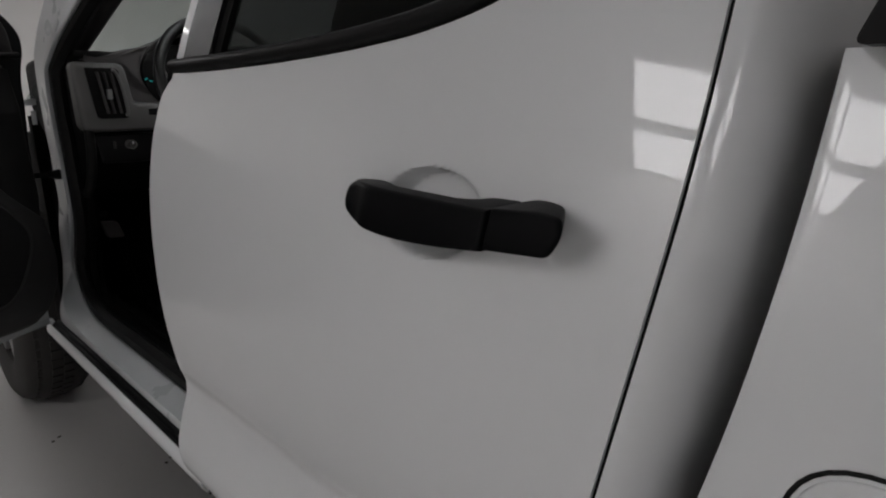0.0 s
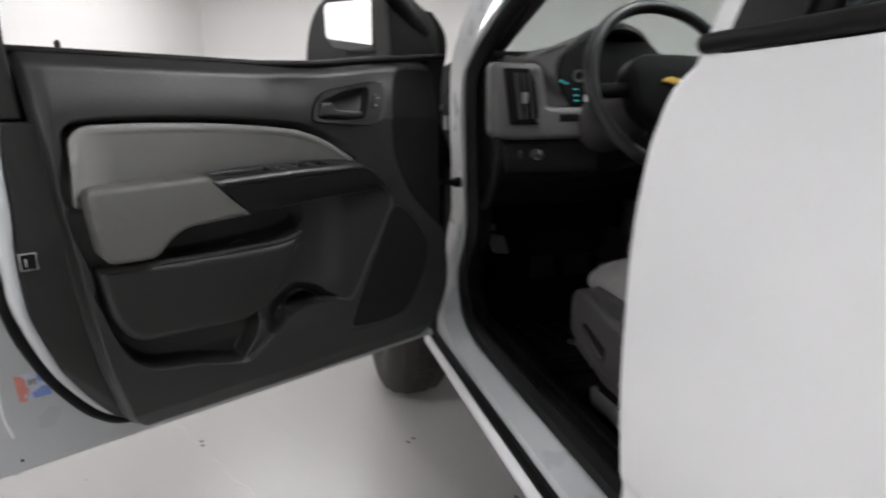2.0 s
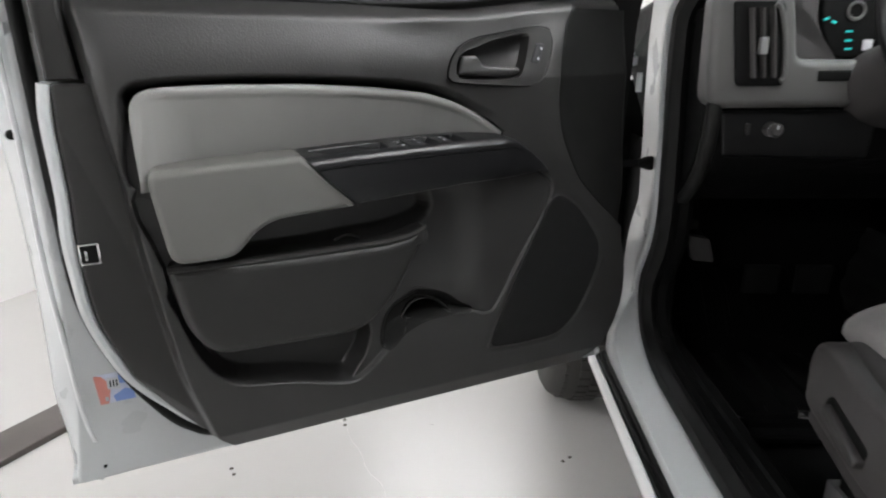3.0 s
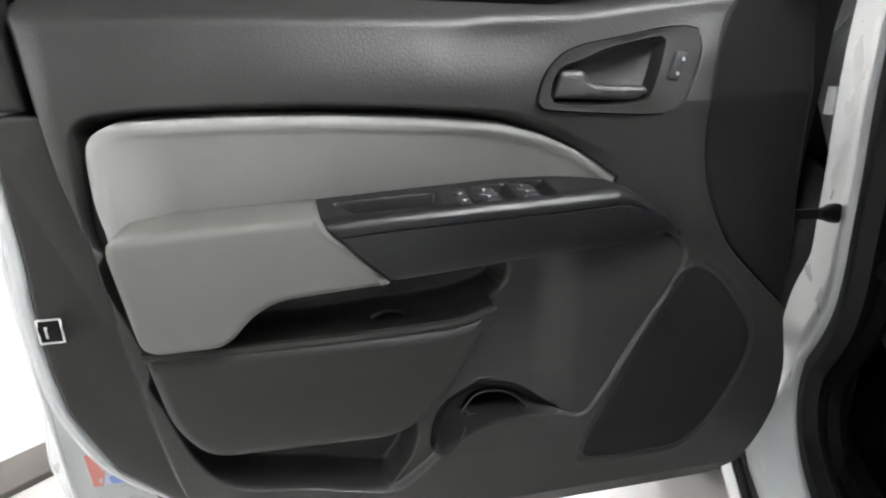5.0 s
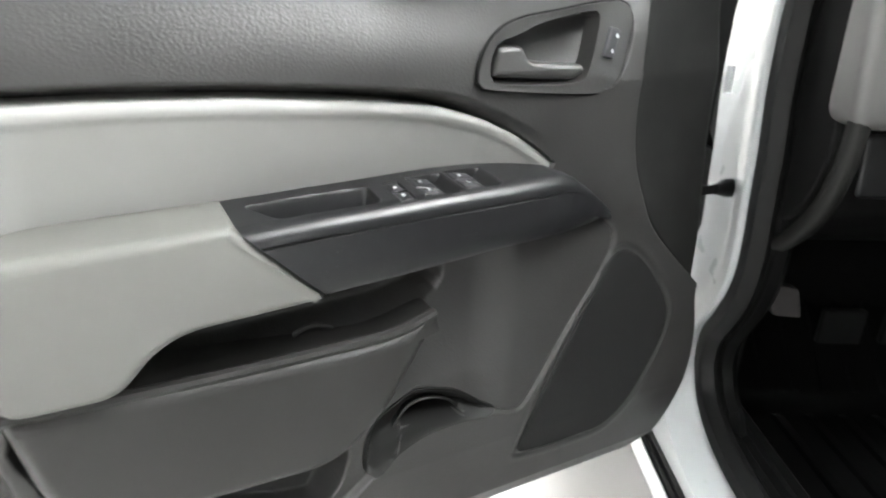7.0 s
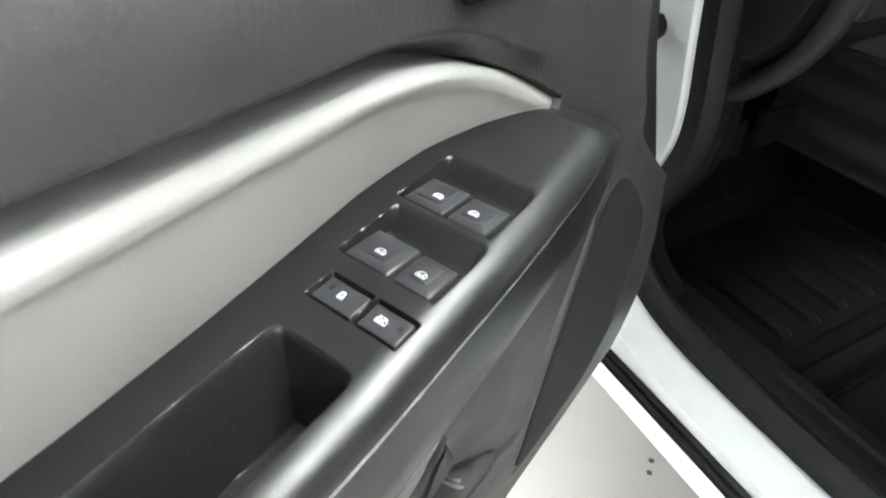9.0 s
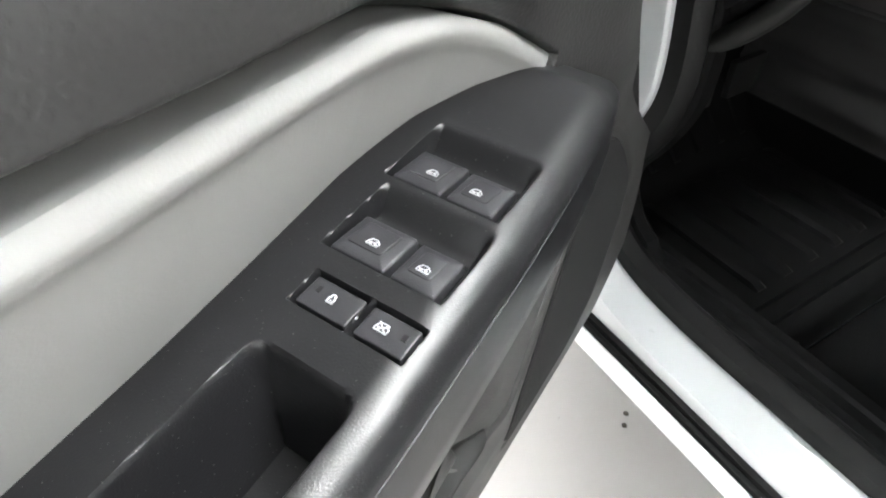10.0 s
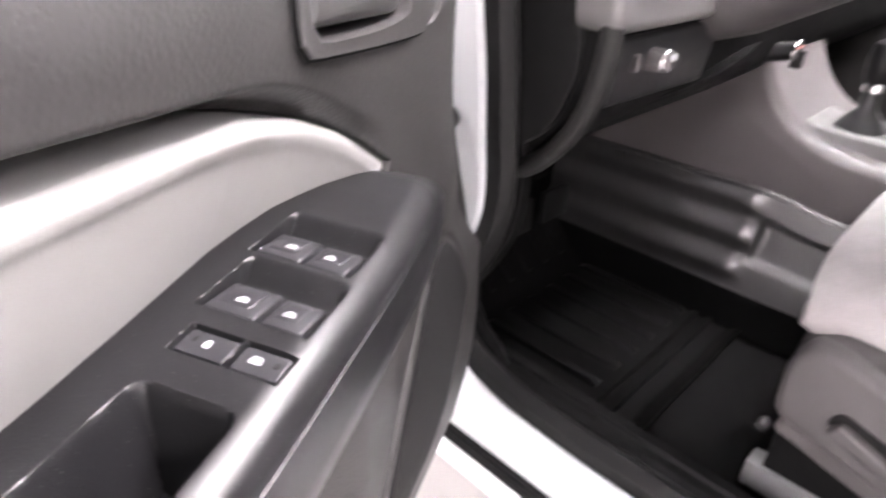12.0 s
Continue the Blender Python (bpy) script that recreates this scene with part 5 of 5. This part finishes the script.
IZ = 1.06 + (lookup(un, INTOP)[:, None] - 0.0004 - 1.06) * tn[None, :]
part("insert", grid_mesh(IU, ins_v(IU, IZ), IZ, (0, 0, 0, 0.080)), GREY_INS, door, "grey vinyl door insert with a rolled edge", angle=60)

# grey armrest block
ARM = rounded_poly([(0.864, 1.091, 0.020), (0.671, 1.0985, 0.003), (0.5955, 1.0215, 0.012), (0.712, 1.014, 0.02), (0.738, 1.001, 0.02), (0.769, 0.967, 0.016), (0.848, 0.967, 0.020)], 0.012, 5)
part("armrest", slab(ARM, 0.085, lambda u, z: 0.1915 - 0.05 * max(0, 1.02 - z), 0.010, 6), GREY, door, "grey padded armrest")

# black switch panel: a bar with a relief on top
VO = [(0.244, 0.110), (0.30, 0.118), (0.331, 0.134), (0.345, 0.122), (0.36, 0.111), (0.38, 0.1065), (0.42, 0.104), (0.46, 0.104), (0.5, 0.107), (0.54, 0.112), (0.61, 0.114), (0.672, 0.108)]
VI = [(0.244, 0.141), (0.262, 0.152), (0.29, 0.163), (0.33, 0.174), (0.366, 0.180), (0.41, 0.1845), (0.46, 0.188), (0.54, 0.191), (0.672, 0.192)]
ZT = [(0.244, 1.040), (0.262, 1.056), (0.29, 1.077), (0.32, 1.0975), (0.345, 1.1055), (0.38, 1.1062), (0.45, 1.1060), (0.5, 1.1055), (0.6, 1.1025), (0.672, 1.098)]
ZB = [(0.244, 1.034), (0.3, 1.034), (0.42, 1.033), (0.485, 1.029), (0.6, 1.021), (0.672, 1.018)]
def end_u(z):
    return lookup(z, [(1.010, 0.5850), (1.0215, 0.5955), (1.0985, 0.671), (1.2, 0.671)])
POCKET = rounded_poly([(0.541, 0.135), (0.541, 0.177), (0.632, 0.177), (0.655, 0.135)], 0.008, 5)
WELLS = ((0.413, 0.4555, 0.1215, 0.1700), (0.459, 0.4995, 0.1260, 0.1735))
def base_z(U, V):
    """The bare top of the panel: nearly level, then rolled over towards the cab."""
    w = 0.014 * S((U - 0.25) / 0.12) + 0.004
    q = np.clip((V - (lookup(U, VI) - w)) / w, 0, 1)
    return lookup(U, ZT) - 0.07 * (V - 0.11) - 0.75 * w * (1 - np.sqrt(1 - 0.985 * q ** 2.2))
def flat_z(u, v):
    return float(lookup(u, ZT)) - 0.07 * (v - 0.11)
def top_z(U, V):
    z = base_z(U, V)
    ramp = np.clip(-signed(POCKET, U, V) / 0.0115, 0, 1)
    z = z - 0.042 * np.where(ramp < 0.1, ramp * ramp * 5, ramp - 0.05)
    for u0, u1, v0, v1 in WELLS:
        across = S((V - v0) / 0.002) * S((v1 + 0.004 - V) / 0.006)
        z = z - 0.0095 * S((U - u0) / 0.012) * (1 - S((U - u1 + 0.0004) / 0.0012)) * across
    for v0, v1 in ((0.1335, 0.1570), (0.1575, 0.1795)):
        d = np.maximum(np.maximum(0.5100 - U, U - 0.5255), np.maximum(v0 - V, V - v1))
        z = z - 0.006 * S(-d / 0.0012)
    return z
us = np.concatenate([np.linspace(0.244, 0.40, 60), np.linspace(0.4012, 0.56, 150), np.linspace(0.5612, 0.672, 110)])
rows = []
for u in us:
    vo, vi, zt, zb = (float(np.mean(lookup(u + np.linspace(-0.008, 0.008, 9), q))) for q in (VO, VI, ZT, ZB))
    tops = np.concatenate([np.linspace(vo + 0.0015, vi - 0.019, 90), np.linspace(vi - 0.0185, vi - 0.0002, 50)]) if vi - vo > 0.03 else np.linspace(vo + 0.0015, vi - 0.0002, 140)
    sec = [(0.09, zb), (0.09, zt - 0.012), (vo, zt - 0.010), (vo, zt - 0.0012)]
    zz = top_z(np.full(tops.shape, u), tops)
    sec += list(zip(tops, zz))
    zs = float(zz[-1])
    drop = min(0.004, 0.2 * max(0.0, zs - zb))
    k = S((u - 0.30) / 0.06)
    sec += [(vi, zs - drop), (vi - 0.0022 * k, zs - drop - 0.0008), (vi - 0.0026 * k, zs - drop - 0.0022), (vi - 0.0008 * k, zs - drop - 0.0034), (vi - 0.001, (zs + zb) / 2 - 0.004), (vi - 0.003, zb + 0.010), (vi - 0.008, zb + 0.003), (vi - 0.018, zb), (0.12, zb - 0.002)]
    rows.append(sec)
A = np.array(rows)
UU = np.repeat(us[:, None], A.shape[1], 1)
# the rear end is cut slantwise where the armrest begins
UU = np.minimum(UU, end_u(A[:, :, 1]))
part("switch_panel", grid_mesh(UU, A[:, :, 0], A[:, :, 1]), PANELM, door, "satin black switch panel with a finger pocket", angle=35)

# near-black sheets laid in the switch wells to stand for the shade there
for u0, u1, v0, v1 in ((0.4290, 0.4550, 0.1232, 0.1722), (0.4750, 0.4990, 0.1282, 0.1772), (0.5103, 0.5252, 0.1338, 0.1792)):
    part("well_shade", slab(rounded_poly([(u0, v0), (u1, v0), (u1, v1), (u0, v1)], 0.001), lambda u, v: 1.08, lambda u, v: flat_z(u, v) - (0.0050 if u0 > 0.5 else 0.0075), 0.0004, 1, place=lambda a, b, d: (a, b, d)), DEEP, door)

# switches
def flatpl(a, b, d):
    return (a, b, d)
def window_switch(u0, u1, v0, v1):
    o = rounded_poly([(u0, v0), (u1, v0 + 0.001), (u1, v1 + 0.001), (u0, v1)], 0.0014, 3)
    um, vm = (u0 + u1) / 2, (v0 + v1) / 2
    f = lambda u, v: flat_z(u, v) - 0.0026 + 0.0016 * (1 - ((u - um - 0.002) / 0.014) ** 2) + 0.0012 * (u - um) / 0.011
    sw = part("window_switch", slab(o, lambda u, v: flat_z(u, v) - 0.012, f, 0.0012, 3, place=flatpl, dome=0.0003), SWITCH, door, "black window switch")
    pad = rounded_poly([(u0 + 0.0035, v0 + 0.0042), (u1 - 0.0055, v0 + 0.0042), (u1 - 0.0055, v1 - 0.0042), (u0 + 0.0035, v1 - 0.0042)], 0.0016, 3)
    part("finger_pad", slab(pad, lambda u, v: f(u, v) - 0.002, lambda u, v: f(u, v) + 0.0006, 0.0006, 3, place=flatpl), SWITCH, door)
    return f

def icon(pts_list, c, f, r=0.00028, blobs=(), lift=0.00035):
    """Printed symbol: thin white strokes lying on a switch; points in mm from its centre, first across the door, then along it."""
    pts_list = [[(a * 0.82, b * 0.82) for a, b in pts] for pts in pts_list]
    blobs = [(a * 0.82, b * 0.82, q * 0.82) for a, b, q in blobs]
    bm = bmesh.new()
    for pts in pts_list:
        tube(bm, [(c[0] + a * 0.001, c[1] + b * 0.001, f(c[0] + a * 0.001, c[1] + b * 0.001) + lift) for a, b in pts], r, 6)
    for a, b, q in blobs:
        cyl(bm, (c[0] + a * 0.001, c[1] + b * 0.001, f(c[0], c[1]) - 0.001), (c[0] + a * 0.001, c[1] + b * 0.001, f(c[0] + a * 0.001, c[1] + b * 0.001) + lift + 0.00015), q * 0.001, q * 0.001, 10)
    part("printed_symbol", bm, WHITEMARK, door, "white printed symbol")

WIN = [[(1.9, -2.9), (1.9, 2.9), (-0.2, 2.9), (-2.0, 1.2), (-2.0, -1.6), (0.2, -2.9), (1.9, -2.9)], [(0.3, -2.6), (0.3, 0.6), (-1.2, 1.6)]]
for (u0, u1, v0, v1), c in (((0.4305, 0.4554, 0.1236, 0.1462), (0.4455, 0.1380)), ((0.4320, 0.4554, 0.1486, 0.1692), (0.4460, 0.1585)),
                            ((0.4765, 0.4995, 0.1284, 0.1520), (0.4900, 0.1420)), ((0.4775, 0.4995, 0.1546, 0.1728), (0.4905, 0.1640))):
    f = window_switch(u0, u1, v0, v1)
    icon(WIN, c, f, 0.00024, [(0.9, -1.2, 0.65), (0.9, 1.4, 0.65)], 0.00095)
for v0, v1, kind in ((0.1347, 0.1562, "lock"), (0.1587, 0.1783, "off")):
    f = lambda u, v: flat_z(u, v) - 0.0011
    part("lock_switch", slab(rounded_poly([(0.5116, v0 + 0.0004), (0.5240, v0 + 0.0004), (0.5240, v1 - 0.0004), (0.5116, v1 - 0.0004)], 0.001, 3), lambda u, v: flat_z(u, v) - 0.006, f, 0.0006, 3, place=flatpl), SWITCH, door, "flat black switch")
    if kind == "lock":
        icon([[(1.8, -1.3), (1.8, 1.3), (-0.4, 1.3), (-1.0, 0.9), (-1.9, 0.8), (-2.2, 0), (-1.9, -0.8), (-1.0, -0.9), (-0.4, -1.3), (1.8, -1.3)]], (0.5175, 0.1455), f, 0.00045, [(0.7, 0, 0.5)])
        part("switch_lamp", box(bmesh.new(), 0.5150, 0.5175, 0.1385, 0.1400, flat_z(0.516, 0.139) - 0.0013, flat_z(0.516, 0.139) - 0.0008), SATIN, door)
    else:
        icon(WIN + [[(-2.2, -2.4), (2.1, 2.6)], [(2.1, -2.4), (-2.0, 2.4)]], (0.5175, 0.1662), f, 0.0003, [(0.9, -1.2, 0.6)])
        part("switch_lamp", box(bmesh.new(), 0.5155, 0.5180, 0.1735, 0.1755, flat_z(0.516, 0.174) - 0.0013, flat_z(0.516, 0.174) - 0.0008), SATIN, door)

# map pocket, cup holder
BIN = rounded_poly([(0.857, 0.956, 0.012), (0.70, 0.952, 0.2), (0.535, 0.951, 0.05), (0.472, 0.969, 0.012), (0.540, 0.850, 0.03), (0.590, 0.806, 0.05), (0.81, 0.812, 0.06), (0.842, 0.86, 0.04)], 0.03, 6)
part("map_pocket", slab(BIN, 0.09, lambda u, z: 0.166 - 0.10 * max(0, 0.90 - z), 0.016, 8), BLACK_LOW, door, "black moulded map pocket")
part("pocket_lip", tube(bmesh.new(), [(0.856 - 0.32 * i / 16, 0.158, 0.9535 - 0.003 * math.sin(math.pi * i / 16)) for i in range(17)] + [(0.51, 0.158, 0.957), (0.478, 0.154, 0.966)], 0.006, 8, up=(0, 1, 0)), BLACK_LOW, door)
part("pull_tab", tube(bmesh.new(), [(0.618 - 0.040 * i / 8, 0.122, 0.955 + 0.007 * math.sin(math.pi * i / 8)) for i in range(9)], 0.0028, 8, up=(0, 1, 0)), BLACK_LOW, door)
TC = (0.48, 0.822)
ta = resample(NICHE, 140, TC)
tf = np.linspace(0, 1, 40) ** 0.8 * 0.995
TU = TC[0] + tf[:, None] * (np.array([p[0] for p in ta])[None, :] - TC[0])
TZ = TC[1] + tf[:, None] * (np.array([p[1] for p in ta])[None, :] - TC[1])
TU, TZ = np.hstack([TU, TU[:, :1]]), np.hstack([TZ, TZ[:, :1]])
TV = trim_v(TU, TZ, np.full(TU.shape, 1.3)) + 0.0016
TV[-1] -= 0.003
part("cup_tray", grid_mesh(TU, TV, TZ), SMOOTHDARK, door, "smooth black cup holder tray", angle=60)
along(CUP, 0.112, 0.0016, BLACK_LOW, "cup_holder", "black round cup holder rim")
along(smooth_open([(0.558, 0.786), (0.535, 0.829), (0.494, 0.851), (0.479, 0.853), (0.435, 0.841), (0.402, 0.816), (0.380, 0.798)], 6), 0.1195, 0.0016, BLACK_LOW, "niche_rim")

# inner release handle in its bowl
HI = smooth_closed([(0.417, 1.196), (0.408, 1.226), (0.380, 1.236), (0.354, 1.246), (0.305, 1.256), (0.283, 1.257), (0.283, 1.245), (0.297, 1.205), (0.310, 1.190), (0.40, 1.190)], 5)
C = (0.345, 1.217)
ho, hi = resample(HB, 72, C), resample(HI, 72, C)
mid = [tuple(np.array(a) * 0.5 + np.array(b) * 0.5) for a, b in zip(ho, hi)]
bm = bmesh.new()
loops = [[(u, 0.120, z) for u, z in ho], [(u, 0.1395, z) for u, z in ho], [(C[0] + (u - C[0]) * 0.985, 0.1415, C[1] + (z - C[1]) * 0.985) for u, z in ho],
         [(u, 0.1405, z) for u, z in mid], [(u, 0.1405, z) for u, z in hi], [(C[0] + (u - C[0]) * 0.985, 0.1375, C[1] + (z - C[1]) * 0.985) for u, z in hi],
         [(C[0] + (u - C[0]) * 0.93, 0.120, C[1] + (z - C[1]) * 0.93) for u, z in hi], [(C[0] + (u - C[0]) * 0.7, 0.116, C[1] + (z - C[1]) * 0.7) for u, z in hi]]
loops = [[(u, v + 0.002 + float(bulge(u, z)), z) for u, v, z in q] for q in loops]
loft(loops, bm, caps=False)
bm.verts.ensure_lookup_table()
bm.faces.new([bm.verts[len(ho) * 7 + i] for i in range(72)])
part("handle_bezel", bm, BLACK, door, "black handle surround")
part("bezel_gap", tube(bmesh.new(), [(u, 0.1412 + float(bulge(u, z)), z) for u, z in ho], 0.0016, 8, True, up=(0, 1, 0)), DEEP, door)
part("release_lever", slab(rounded_poly([(0.4135, 1.1965), (0.404, 1.2245), (0.377, 1.2250), (0.369, 1.2105), (0.330, 1.2075), (0.303, 1.2060), (0.301, 1.198), (0.316, 1.1915)], 0.005, 4), 0.110, lambda u, z: 0.1395 + 0.8 * float(bulge(u, z)), 0.006, 5), BLACK, door, "black door release lever")
part("lock_rocker", slab(rounded_poly([(0.2705, 1.2430), (0.2560, 1.2405), (0.2690, 1.2105), (0.2830, 1.2135)], 0.003, 4), 0.115, lambda u, z: 0.1460 + float(bulge(u, z)), 0.003), SWITCH, door, "black lock rocker")
for c in ((0.2628, 1.234), (0.2705, 1.219)):
    part("lock_symbol", slab(rounded_poly([(c[0] - 0.0017, c[1] - 0.0019), (c[0] + 0.0017, c[1] - 0.0019), (c[0] + 0.0017, c[1] + 0.0009), (c[0], c[1] + 0.0026), (c[0] - 0.0017, c[1] + 0.0009)], 0.0005, 2), 0.12, lambda u, z: 0.1464 + float(bulge(u, z)), 0.0002, 1), WHITEMARK, door)

# check strap and hinges between door and pillar
part("check_strap", loft([[(x, y + a, z + b) for a, b in ((-0.004, -0.007), (0.004, -0.007), (0.004, 0.007), (-0.004, 0.007))] for x, y, z in ((0.085, -0.02, 1.020), (0.060, 0.02, 1.017), (0.024, 0.074, 1.012))]), RUBBER, truck, "black door check strap")
part("strap_boot", loft([[(x + r * math.cos(2*math.pi*i/12) * 0.7, y + r * math.cos(2*math.pi*i/12) * 0.7, z + r * math.sin(2*math.pi*i/12)) for i in range(12)] for x, y, z, r in ((0.040, 0.050, 1.014, 0.008), (0.030, 0.064, 1.012, 0.010), (0.022, 0.074, 1.011, 0.014), (0.016, 0.084, 1.010, 0.015))]), RUBBER, truck)
bm = cyl(bmesh.new(), (0.040, 0.040, 1.154), (0.040, 0.040, 1.190), 0.006, 0.006, 16)
part("hinge", bm, PAINT_SHADE, truck, "white painted door hinge")
part("pillar_plug", cyl(bmesh.new(), (0.000, 0.090, 0.728), (0.002, 0.080, 0.728), 0.006, 0.005, 12), CHROME, truck)

# mirror on its sail panel
part("sail_panel", slab(rounded_poly([(0.178, 1.325, 0.006), (0.190, 1.45), (0.195, 1.52), (0.05, 1.43), (0.030, 1.395), (0.022, 1.335)], 0.012), 0.02, 0.075, 0.010), BLACK_LOW, door, "black sail panel")
SEAL_RUN = smooth_open([(0.052, 1.438), (0.024, 1.412), (0.004, 1.380), (0.004, 1.338), (0.012, 1.310), (0.020, 1.263), (0.022, 1.20), (0.028, 1.118), (0.030, 1.068), (0.034, 1.00), (0.05, 0.93)], 5)
part("front_edge", loft([[(u + a, v, z) for a, v in ((-0.010, 0.030), (-0.010, 0.064), (-0.004, 0.072), (0.014, 0.072), (0.050, 0.066), (0.050, 0.030))] for u, z in SEAL_RUN]), RUBBER, door, "black rubber edge at the hinge end")
MIR = Matrix.Translation((0.158, -0.168, 1.402)) @ Matrix.Rotation(math.atan2(-0.21, 0.075), 4, "Z")
# local: x along the glass outwards, y towards the viewer, z up
bm = slab(rounded_poly([(-0.132, -0.085, 0.02), (0.124, -0.094, 0.03), (0.118, -0.030, 0.05), (0.100, 0.035, 0.05), (0.055, 0.092, 0.04), (-0.132, 0.092, 0.02)], 0.03, 6), -0.10, 0.0, 0.012, 4, place=lambda a, b, d: (a, d, b), taper=0.0)
mirror = part("door_mirror", bm, SATIN, door, "black door mirror", MIR)
part("mirror_glass", slab(rounded_poly([(-0.104, -0.038, 0.008), (0.043, -0.016, 0.012), (0.047, 0.074, 0.02), (-0.104, 0.074, 0.012)], 0.01, 5), -0.005, 0.0025, 0.001, 1), MIRROR, door, "mirror glass", MIR)
part("glass_lip", slab(rounded_poly([(-0.106, -0.056, 0.004), (0.020, -0.038, 0.006), (0.036, -0.0185, 0.004), (-0.106, -0.0405, 0.004)], 0.004, 3), -0.005, 0.004, 0.002, 3), BEZELM, door, "", MIR)
part("mirror_cap", slab(rounded_poly([(-0.12, -0.094, 0.02), (0.122, -0.100, 0.03), (0.118, -0.06, 0.03), (-0.12, -0.06, 0.02)], 0.02, 5), -0.12, -0.012, 0.02, 4), PAINT, door, "", MIR)
part("mirror_arm", tube(bmesh.new(), [(0.12, 0.03, 1.345), (0.135, -0.05, 1.33), (0.150, -0.13, 1.335)], 0.022, 10, up=(0, 0, 1)), SATIN, door)

# ---- marks and loose things on the floor ----
bm = bmesh.new()
rnd = random.Random(4)
for cx, cy, an in ((-0.364, 0.024, -0.9), (0.060, 0.262, -0.86), (0.29, -0.13, -0.8), (-0.55, -0.72, 0.2), (-0.28, -1.02, 0.6), (-0.14, -0.62, 0.3), (-0.95, -0.95, 0.4), (0.55, 0.05, -0.9)):
    for k in (-1, 1):
        x, y = cx + k * 0.016 * math.cos(an), cy + k * 0.016 * math.sin(an)
        n = 9
        pts = [(x + (0.0055 + 0.002 * rnd.random()) * math.cos(2*math.pi*i/n), y + (0.0055 + 0.002 * rnd.random()) * math.sin(2*math.pi*i/n)) for i in range(n)]
        slab(pts, 0.0, 0.0012, 0.0003, 1, bm=bm, place=lambda a, b, d: (a, b, d))
for k in range(60):
    x, y = rnd.uniform(-2.0, 0.6), rnd.uniform(-1.8, 0.2)
    r = rnd.uniform(0.001, 0.0028)
    slab([(x + r * math.cos(i * 1.2566), y + r * rnd.uniform(0.6, 1.3) * math.sin(i * 1.2566)) for i in range(5)], 0.0, 0.0008, 0.0002, 1, bm=bm, place=lambda a, b, d: (a, b, d))
tagged(obj("floor_specks", bm, MARK, smooth=False), "small dark paired holes and specks on the white floor", "floor mark", kind="stuff")
bm = bmesh.new()
run = [(-1.0 + 1.2 * i / 30, -0.98 + 0.66 * i / 30 + 0.012 * math.sin(i * 1.7) * rnd.random()) for i in range(31)]
for (ax, ay), (bx, by) in zip(run, run[1:]):
    d = math.hypot(bx - ax, by - ay)
    nx, ny = -(by - ay) / d * 0.0011, (bx - ax) / d * 0.0011
    slab([(ax - nx, ay - ny), (bx - nx, by - ny), (bx + nx, by + ny), (ax + nx, ay + ny)], 0.0, 0.0008, 0.0001, 1, bm=bm, place=lambda a, b, d: (a, b, d))
tagged(obj("floor_crack", bm, CRACKM, smooth=False), "thin grey hairline crack in the floor paint", "floor mark", kind="stuff")

bm = slab(rounded_poly([(-1.7, -0.085), (1.6, -0.085), (1.6, 0.085), (-1.7, 0.085)], 0.01), 0.0, 0.022, 0.004, place=lambda a, b, d: (a, b, d))
strip = obj("floor_track", bm, STRIPM)
strip.matrix_world = pose(-0.36, -1.82, 0.0, 0, 0, -24.5)
tagged(strip, "long flat dark brown metal track lying on the white floor", "floor track")
